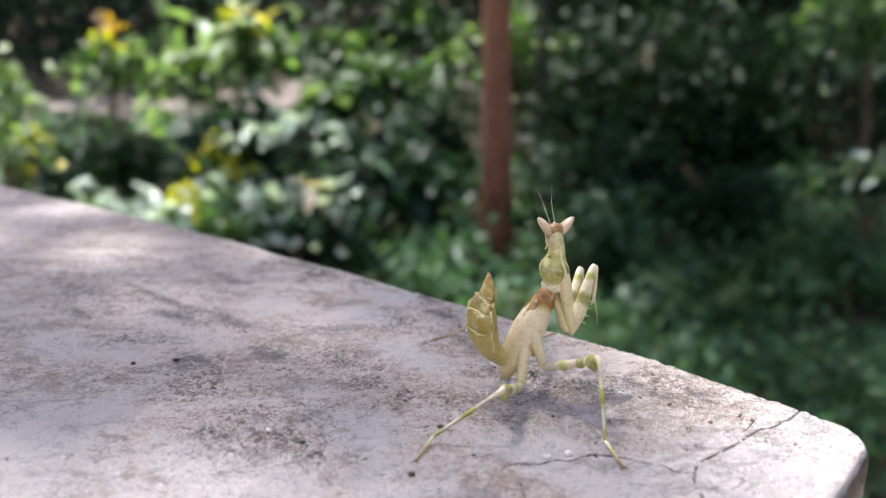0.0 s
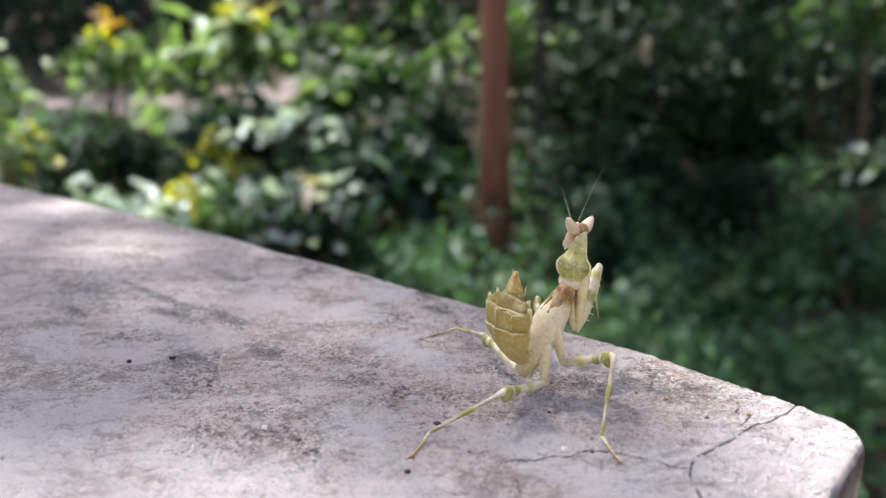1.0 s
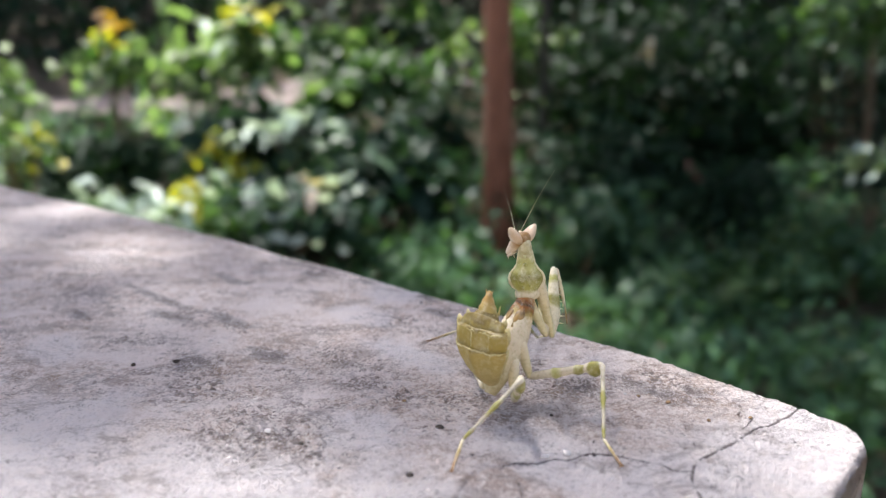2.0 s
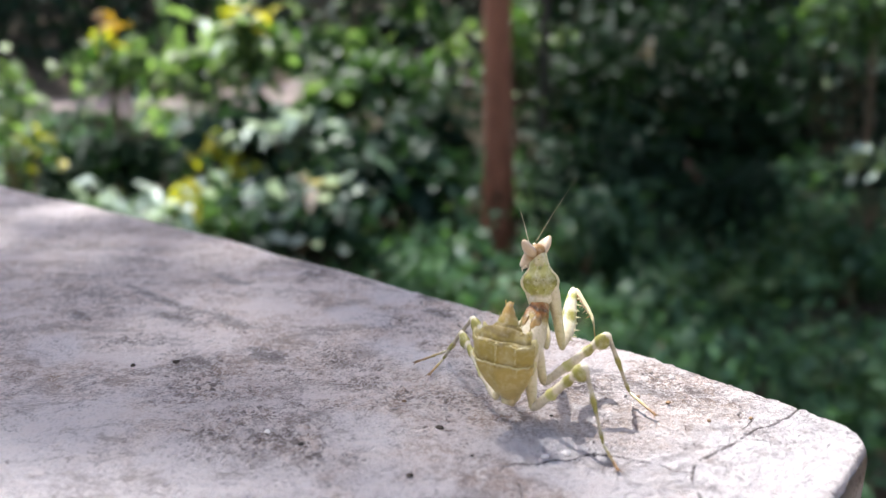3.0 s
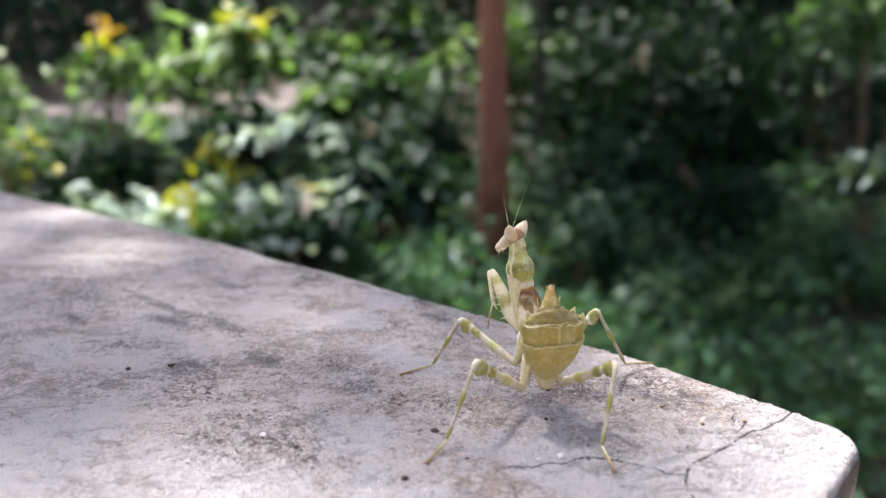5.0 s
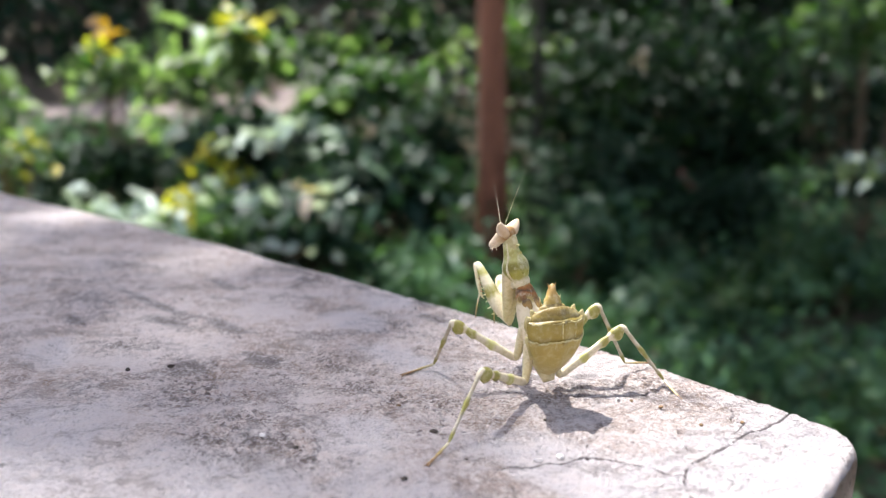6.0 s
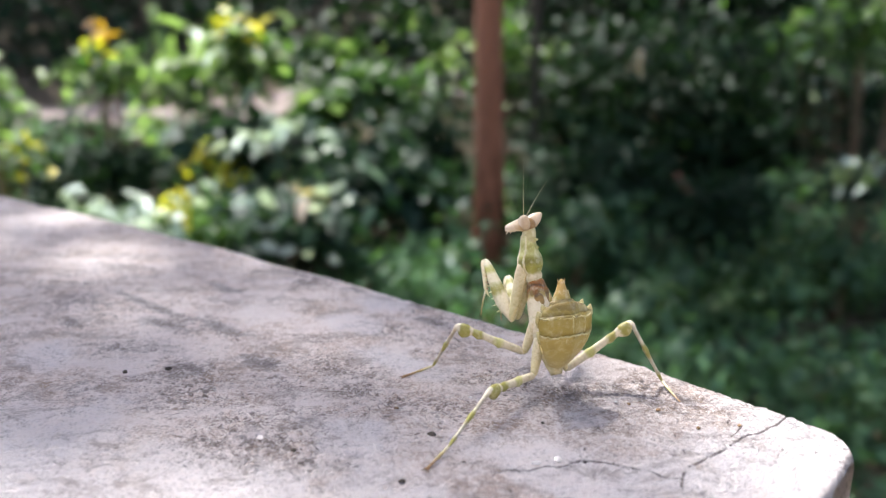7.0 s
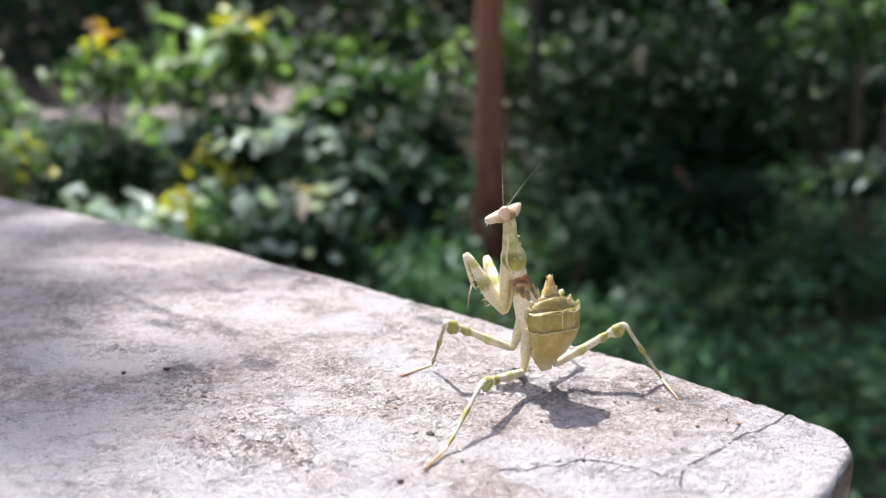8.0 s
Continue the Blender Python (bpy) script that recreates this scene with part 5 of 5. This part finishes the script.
def foreleg_meshes(mantis):
    coxa = part("fore_coxa", limb([(-0.4, 0, 0, 0.35, 0.35), (0.3, 0, 0, 0.72, 0.74), (1.6, 0, 0, 0.80, 0.86), (3.4, 0, 0, 0.70, 0.82), (5.2, 0, 0, 0.60, 0.72), (6.8, 0, 0, 0.55, 0.62), (7.8, 0, 0, 0.50, 0.54), (8.3, 0, 0, 0.36, 0.4), (8.6, 0, 0, 0.15, 0.15)], 12), K["coxa"], mantis)
    bm = limb([(-0.3, 0, 0, 0.3, 0.32), (0.5, 0, 0.0, 0.50, 0.56), (1.5, 0, 0.06, 0.66, 0.84), (2.8, 0, 0.13, 0.72, 1.04), (4.2, 0, 0.12, 0.68, 1.0), (5.8, 0, 0.05, 0.58, 0.84), (7.3, 0, 0, 0.50, 0.68), (8.4, 0, 0, 0.44, 0.56), (9.0, 0, 0, 0.30, 0.38), (9.2, 0, 0, 0.12, 0.18)], 14)
    femur = part("fore_femur", bm, K["forefemur"], mantis, "cream raptorial femur with olive bands")
    bm = bmesh.new()
    for k in range(7):
        for side in (1, -1):
            spike(bm, (1.7 + k * 0.95, side * 0.36, 0.95 - 0.06 * k), (0.15, side * 0.35, 1), 0.75 if k % 2 else 0.5, 0.11)
    part("femur_thorns", bm, K["border"], femur, "row of pale thorns")
    bm = limb([(-0.1, 0, 0, 0.2, 0.25), (0.3, 0, 0, 0.36, 0.4), (1.5, 0, 0.02, 0.3, 0.36), (3.0, 0, 0.05, 0.26, 0.3), (4.0, 0, 0.12, 0.2, 0.24), (4.6, 0, 0.32, 0.12, 0.13), (5.0, 0, 0.62, 0.03, 0.04)], 10)
    tibia = part("fore_tibia", bm, K["coxa"], mantis, "hooked raptorial tibia")
    bm = bmesh.new()
    for k in range(8):
        spike(bm, (0.9 + k * 0.42, 0.1 * (-1)**k, 0.25), (0.35, 0.2 * (-1)**k, 1), 0.75, 0.1)
    part("tibia_thorns", bm, K["thorn"], tibia, "reddish brown thorns")
    bm = limb([(0, 0, 0, 0.12, 0.12), (1.4, 0, 0.05, 0.1, 0.1), (2.6, 0, 0, 0.09, 0.09), (3.4, 0, -0.1, 0.06, 0.06)], 6)
    foot = part("fore_tarsus", bm, K["tarsus"], mantis, "thin fore tarsus")
    return coxa, femur, tibia, foot


BODY = [  # seconds, hips x, y, z in millimetres, heading in degrees
    (0, 8.19, 88, 3.6, 12),
    (0.5, 8.51, 87.31, 3.6, 24),
    (1, 10.37, 86.26, 3.6, 35),
    (1.5, 6.27, 86.11, 3.6, 42),
    (3, 8.17, 80.26, 4.4, 58),
    (3.5, 8.95, 80.23, 5, 92),
    (4, 10.07, 80.91, 5, 103),
    (4.5, 12.12, 82.24, 5, 103),
    (6, 13.6, 87.5, 3.9, 110),
    (6.5, 13.76, 88.04, 3.9, 112),
    (7, 15.3, 89.32, 3.9, 113),
    (7.5, 14.16, 89.27, 3.9, 112),
    (8, 14.23, 89.31, 3.9, 115),
]
NECK = [  # seconds, neck x, y, z, head joint x, y, z
    (0, 12.96, 89.08, 12.92, 13.56, 89.29, 20.3),
    (0.5, 14.01, 89.42, 12.77, 14.61, 89.83, 20.27),
    (1, 15.83, 89.25, 12.76, 17.26, 89.82, 19.66),
    (1.5, 10.05, 89.59, 11.81, 9.58, 90.26, 19.56),
    (3, 11.64, 84.67, 12.76, 11.36, 85.52, 18.7),
    (3.5, 11.29, 85.43, 12.42, 9.02, 86.43, 18.95),
    (4, 10.34, 85.98, 13.6, 8.05, 86.95, 19.67),
    (4.5, 10.97, 87.31, 13.78, 10.14, 88.28, 19.94),
    (6, 11.12, 92.39, 13.07, 9.42, 93.33, 19.63),
    (6.5, 10.88, 92.86, 13.18, 8.67, 93.79, 20.03),
    (7, 13.11, 94.11, 13.69, 12.33, 95.03, 20.62),
    (7.5, 11.27, 94.09, 13.53, 9.84, 95.02, 21.12),
    (8, 11.35, 94.02, 14.01, 10.03, 94.93, 21.65),
]
HEAD = [  # seconds, heading, nod
    (0, 101.7, -34.4, 1.4),
    (0.5, 134, -36.6, 7.2),
    (1, 131.7, -36.6, 7.3),
    (1.5, 134.6, -33.6, 5.1),
    (3, 131.3, -34.1, 3.7),
    (3.5, 130.6, -34.2, 6.6),
    (4, 153.2, -33.9, 2.4),
    (4.5, 150.5, -24.5, 2.6),
    (6, 146.7, -27.9, 4.2),
    (6.5, 153.6, -8.9, 2.8),
    (7, 146.7, -4.1, 4.6),
    (7.5, 148.3, -5.7, 4),
    (8, 150.8, -4.9, 4),
]
STEPS = {  # seconds, ankle x, y, toe x, y, lift
    "right_mid": [
        (0, 17.45, 74.3, 18.4, 69.73, 0),
        (2.65, 17.53, 74.6, 18.47, 70.04, 0),
        (2.9, 20.48, 76.81, 20.97, 73.18, 2.5),
        (3, 22.36, 83.89, 24.18, 80.46, 1),
        (3.1, 24.38, 89.79, 26.81, 88.11, 2.5),
        (3.2, 24.31, 93.2, 28.08, 94.9, 0.8),
        (6, 25.2, 94.6, 28.9, 96.2, 0.8),
        (6.2, 22.87, 99.79, 24.1, 101.85, 3),
        (6.4, 18.74, 101.41, 18.05, 104.87, 0),
        (8, 18.78, 100.86, 18.1, 104.28, 0),
    ],
    "right_hind": [
        (0, -1.11, 75.22, -3.02, 70.37, 0),
        (1.75, -1.06, 75.4, -2.98, 70.68, 0),
        (2.2, 6.63, 66.8, 5.61, 60.43, 4),
        (2.65, 17.05, 73.42, 18.13, 65.57, 0),
        (5.65, 18.05, 73.86, 18.66, 65.65, 0),
        (5.8, 23.24, 81.69, 24.43, 78.91, 3),
        (6, 29.41, 90.8, 30.03, 88.44, 0),
        (8, 29.8, 91.52, 30.36, 88.96, 0),
    ],
    "left_mid": [
        (0, 13.79, 104.11, 15.39, 106.33, 0),
        (2.5, 13.87, 103.66, 15.46, 105.82, 0),
        (2.85, 5.37, 100.13, 2.99, 100.17, 3),
        (3.1, -0.85, 95.45, -4.15, 94.23, 0),
        (8, -0.06, 96.73, -3.32, 94.93, 0),
    ],
    "left_hind": [
        (0, 2.43, 106.56, -0.33, 105.43, 0),
        (1.9, 2.56, 106.14, -0.2, 105.08, 0),
        (2.3, 0.62, 103.2, -2.16, 100.14, 3),
        (2.7, 0.06, 96.3, -2.66, 89.82, 0),
        (3.2, 0.2, 96.38, -2.53, 89.89, 0),
        (3.5, -0.89, 90.23, -2.2, 85.17, 1.5),
        (4, 0.34, 79.19, -1.9, 73.62, 1.5),
        (4.3, 0.77, 75.47, -2.65, 67.71, 0),
        (8, 1.69, 74.44, -2.09, 67.86, 0),
    ],
}
TAIL = [(0, -0.5, 0.9, -6), (0.5, -0.5, 1.0, -6), (1.5, -0.3, 0.6, 0), (3, 0.2, -0.4, 0), (3.5, 0.2, 0.0, 0), (4, 0.2, 0.45, 0), (4.5, 0.2, 0.25, 0), (6, 0.2, -0.2, 0), (8, 0.2, -0.3, 0)]  # seconds, shift of the abdomen along and up, tilt
SWING = {  # seconds, lean of the knee sideways and outward
    "left_mid": [(0, 0.0, 0.25), (4, 0.0, 0.25), (4.5, -0.1, 0.25), (6, 0.4, 0.25), (8, 0.55, 0.25)],
    "right_mid": [(0, 0.45, 0.7), (1, 0.6, 0.7), (1.5, 1.2, 0.4), (1.8, 1.2, 0.4), (3, -0.2, 0.25), (4.5, 0.15, 0.25), (8, 0.1, 0.25)],
    "left_hind": [(0, 0.1, 0.25), (1, -0.1, 0.25), (3.5, 0.1, 0.25), (4, 0.3, 0.25), (4.5, 0.1, 0.25), (6, -0.1, 0.25), (8, -0.1, 0.25)],
    "right_hind": [(0, 1.0, 0.25), (1.6, 1.0, 0.25), (2.7, -0.2, 0.25), (3.5, 0.2, 0.25), (4.5, 0.55, 0.25), (6, 0.2, 0.25), (8, 0.05, 0.25)],
}
SHIELD = [(0, 38), (0.5, 56), (1, 62), (1.5, 78), (3, 84), (3.5, 100), (4, 124), (4.5, 132), (6, 138), (6.5, 142), (8, 144)]  # seconds, heading of the prothorax
# seconds, lean of the left antenna and its depth, the same of the right one
FEELERS = [(0, -20, 1.6, 14, 2.2), (0.5, -8, 2.2, 25, 1.6), (1, -8, 2.2, 34, 0.6), (1.5, -14, 1.8, 33, 0.5), (3, -14, 1.8, 35, 0.2), (3.5, -25, 1.2, 32, 0.2), (4, -30, 0.4, 24, 0.2), (4.5, -6, 1.6, 26, 0.6), (6, -6, 1.8, 28, 0.7), (6.5, 3, 0.4, 38, 0.5), (7, 5, 0.8, 45, 1.0), (7.5, 2, 0.5, 47, 0.7), (8, 1, 0.5, 46, 0.6)]
# seconds, left elbow and femur tip, right elbow and femur tip, in millimetres
FORE = [
    (0, 15.22, 88.99, 7.82, 17.73, 95.08, 13.96, 15.89, 89.14, 7.46, 19.08, 93.17, 14.85),
    (0.5, 15.21, 89.67, 7.42, 18.6, 95.27, 13.6, 15.79, 90.22, 7.21, 19.01, 94.53, 14.42),
    (1, 16.85, 89.55, 7.28, 20.3, 95.53, 13.06, 17.17, 89.56, 7.12, 20.5, 94.23, 14.06),
    (1.5, 12.97, 90.11, 7.39, 13.51, 96.56, 13.64, 13.58, 91.55, 6.65, 13.88, 96.61, 14.09),
    (3, 12.42, 84.51, 7.51, 12.62, 93.29, 9.5, 14.31, 84.64, 7.3, 16.66, 91.91, 12.06),
    (3.5, 10.17, 89.32, 7.36, 8.3, 96.93, 11.78, 13.8, 86.57, 6.95, 15.15, 94.09, 11.69),
    (4, 9.49, 85.2, 7.99, 6.02, 89.86, 14.86, 10.74, 84.43, 8.46, 11.43, 93.28, 9.91),
    (4.5, 10.74, 86.01, 8.36, 7.23, 91.15, 14.86, 11.57, 85.95, 8.73, 12.78, 94.53, 11.18),
    (6, 9.3, 94.34, 7.65, 5.64, 99.46, 14.09, 9.59, 94.2, 7.47, 8.97, 102.32, 11.29),
    (6.5, 8.38, 94.7, 7.74, 3.92, 96.93, 15.23, 9.11, 95.56, 7.6, 8.21, 103.93, 10.79),
    (7, 10.25, 94.6, 8.2, 7.02, 99.89, 14.73, 11.04, 95.03, 8.36, 10.59, 103.52, 11.31),
    (7.5, 8.79, 95.21, 8.04, 4.87, 97.48, 15.81, 9.47, 95.35, 8.04, 8.79, 102.87, 12.92),
    (8, 9.39, 95.78, 8.65, 4.68, 97.94, 16.0, 9.84, 96.61, 8.51, 7.71, 103.31, 14.13),
]
FOLD_RIGHT = [(0, 22, 0), (1.5, 20, 0.2), (2.8, 38, 1), (3.1, 42, 1), (3.6, 38, 1), (4.2, 24, 0.2), (6, 20, 0), (8, 20, 0)]  # seconds, opening of the tibia, outward turn
FOLD_LEFT = [(0, 22, 0), (2.8, 20, 0), (3.6, 20, 0.2), (4.5, 22, 0.2), (6, 22, 0), (8, 22, 0)]


def build_mantis():
    mantis = tagged(new("mantis"), "pale green and cream flower mantis nymph on the cement", "insect")
    rig = dict(root=mantis, thorax=thorax_mesh(mantis), abdomen=abdomen_mesh(mantis), pronotum=shield_mesh(mantis), neck=neck_mesh(mantis))
    rig["head"], rig["feelers"] = head_mesh(mantis)
    for side in ("left", "right"):
        rig[side + "_mid"] = leg_meshes(mantis, "mid")
        rig[side + "_hind"] = leg_meshes(mantis, "hind")
        rig[side + "_fore"] = foreleg_meshes(mantis)
    return rig


def knee(hip, foot, a, b, out):
    """The knee of a two-piece leg, bent up and outward."""
    d = foot - hip
    r = min(d.length, (a + b) * 0.999)
    n = d.normalized()
    along = (a * a - b * b + r * r) / (2 * r)
    high = math.sqrt(max(0.0, a * a - along * along))
    bend = out - n * out.dot(n)
    return hip + n * along + bend.normalized() * high, hip + n * r


def mantis_moves(rig):
    times = [i / 10 for i in range(81)]
    rows = {}
    for t in times:
        x, y, z, yaw = spline(BODY, t)
        nk = spline(NECK, t)
        hy, nod, roll = spline(HEAD, t)
        root = pose(x / 1000, y / 1000, z / 1000, 0, 0, yaw)
        inv = root.inverted()
        rows.setdefault(rig["root"], []).append((t, root))

        def put(ob, m):
            rows.setdefault(ob, []).append((t, m))

        neck, joint = inv @ pt(*nk[:3]), inv @ pt(*nk[3:])
        back = (neck - Vector((0, 0, 0))).normalized()
        base = neck - back * 0.0101
        put(rig["thorax"], aim(base, neck, (-1, 0, 0.3)))
        put(rig["abdomen"], Matrix.Translation(base) @ pose(spline(TAIL, t)[0] / 1000, 0, spline(TAIL, t)[1] / 1000, 0, spline(TAIL, t)[2], 0))
        turn = radians(spline(SHIELD, t)[0] - yaw)
        ahead = Vector((math.cos(turn), math.sin(turn), 0))
        beside = Vector((-math.sin(turn), math.cos(turn), 0))
        high = (joint - neck).normalized()
        put(rig["pronotum"], aim(neck - high * 0.0001, joint, -ahead))
        put(rig["neck"], aim(joint - high * 0.0026, joint, -ahead))
        put(rig["head"], Matrix.Translation(joint) @ pose(0, 0, 0, 0, 0, hy - yaw) @ pose(0, 0, 0, 0, -nod, 0) @ pose(0, 0, 0, roll, 0, 0))
        facing = (pose(0, 0, 0, 0, 0, hy) @ pose(0, 0, 0, 0, -nod, 0) @ pose(0, 0, 0, roll, 0, 0)).to_3x3().inverted()
        for k, f in enumerate(rig["feelers"]):
            lean, deep = spline(FEELERS, t)[2 * k:2 * k + 2]
            way = facing @ Vector((math.sin(radians(lean)), deep, math.cos(radians(lean)))).normalized()
            at = pt(0.75, (0.3, -0.3)[k], 1.0)
            put(f, aim(at, at + way, facing @ Vector((0, 1, 0.3))))
        side_axis = Vector((0, 1, 0))
        for side, sg in (("left", 1), ("right", -1)):
            for pair, up0, hx, hy_, hz in (("mid", 0.0048, 0.0036, 0.0021, -0.0002), ("hind", 0.0026, 0.0009, 0.0019, -0.0004)):
                coxa, femur, tibia, tarsus = rig[side + "_" + pair]
                root_at = base + back * up0 + side_axis * sg * 0.0012
                ax, ay, tx, ty, lift = spline(STEPS[side + "_" + pair], t)
                hip = base + Vector((hx, sg * hy_, hz))
                hip = root_at + (hip - root_at).normalized() * 0.0048
                ankle = inv @ pt(ax, ay, 0.75 + lift)
                toe = inv @ pt(tx, ty, 0.25 + lift * 0.7)
                flat = Vector((ankle.x - hip.x, ankle.y - hip.y, 0))
                away = flat.normalized()
                swing, outer = spline(SWING[side + "_" + pair], t)
                k, end = knee(hip, ankle, FEMUR[pair] / 1000, TIBIA[pair] / 1000, Vector((0, 0, 1)) + away * outer + Vector((-away.y, away.x, 0)) * swing)
                put(coxa, aim(root_at, hip, (1, 0, 0)))
                put(femur, aim(hip, k))
                put(tibia, aim(k, end, flat))
                put(tarsus, aim(end, toe))
            coxa, femur, tibia, foot = rig[side + "_fore"]
            opened, outward = spline(FOLD_RIGHT if sg < 0 else FOLD_LEFT, t)
            reach = spline(FORE, t)[6 if sg < 0 else 0:]

            def turned(a, b, c):
                return ahead * a + beside * b + Vector((0, 0, c))

            sh = neck + high * 0.0026 + turned(0.0006, sg * 0.0013, 0)
            elbow = sh + (inv @ pt(*reach[:3]) - sh).normalized() * 0.0082
            tipv = (inv @ pt(*reach[3:6]) - elbow).normalized()
            tip = elbow + tipv * 0.009
            face = turned(1 - 0.8 * outward, sg * (0.15 + outward), -0.3)
            put(coxa, aim(sh, elbow, ahead))
            put(femur, aim(elbow, tip, face))
            w = -(tipv.copy())
            axis = tipv.cross(face).normalized()
            w = Matrix.Rotation(radians(-opened), 3, axis) @ w
            start = tip + face.normalized() * 0.0003
            put(tibia, aim(start, start + w, -(face - w * face.dot(w))))
            put(foot, aim(start + w * 0.0042, start + w * 0.0042 + turned(0.0004, sg * 0.0004, -0.003), ahead))
    for ob, r in rows.items():
        walk(ob, r)


build_ground()
build_parapet()
build_plants()
build_grit()
# unseen branches added to shade the ledge; the second one moves the shade
overhang("overhanging_branch", "unseen leafy branch added to shade the ledge", -0.218, 0.262, 0.18, 0.18, 280, 0.05, 51, 2.4)
shade_sway = overhang("overhanging_branch", "unseen leafy branch added to sway shade over the ledge", -0.024, 0.127, 0.043, 0.062, 88, 0.03, 52, 2.6)
rig = build_mantis()


def motions():
    mantis_moves(rig)
    home = shade_sway.location.copy()
    sway = [(0, -0.002, 0.0), (1.6, 0.004, 0.0), (2.7, 0.0, 0.004), (3.0, -0.013, 0.0), (3.25, -0.13, 0.0), (3.8, -0.13, 0.0), (4.0, -0.075, 0.0), (4.2, -0.005, 0.004), (5.6, 0.0, 0.004), (6.0, -0.018, 0.0), (6.2, -0.016, 0.0), (6.45, -0.005, 0.0), (7.3, 0.0, 0.0), (7.5, -0.012, 0.0), (7.75, -0.08, 0.0), (8.0, -0.16, 0.0)]
    walk(shade_sway, [(t, Matrix.Translation(home + Vector((x, y, 0)))) for t, x, y in sway])


motions()
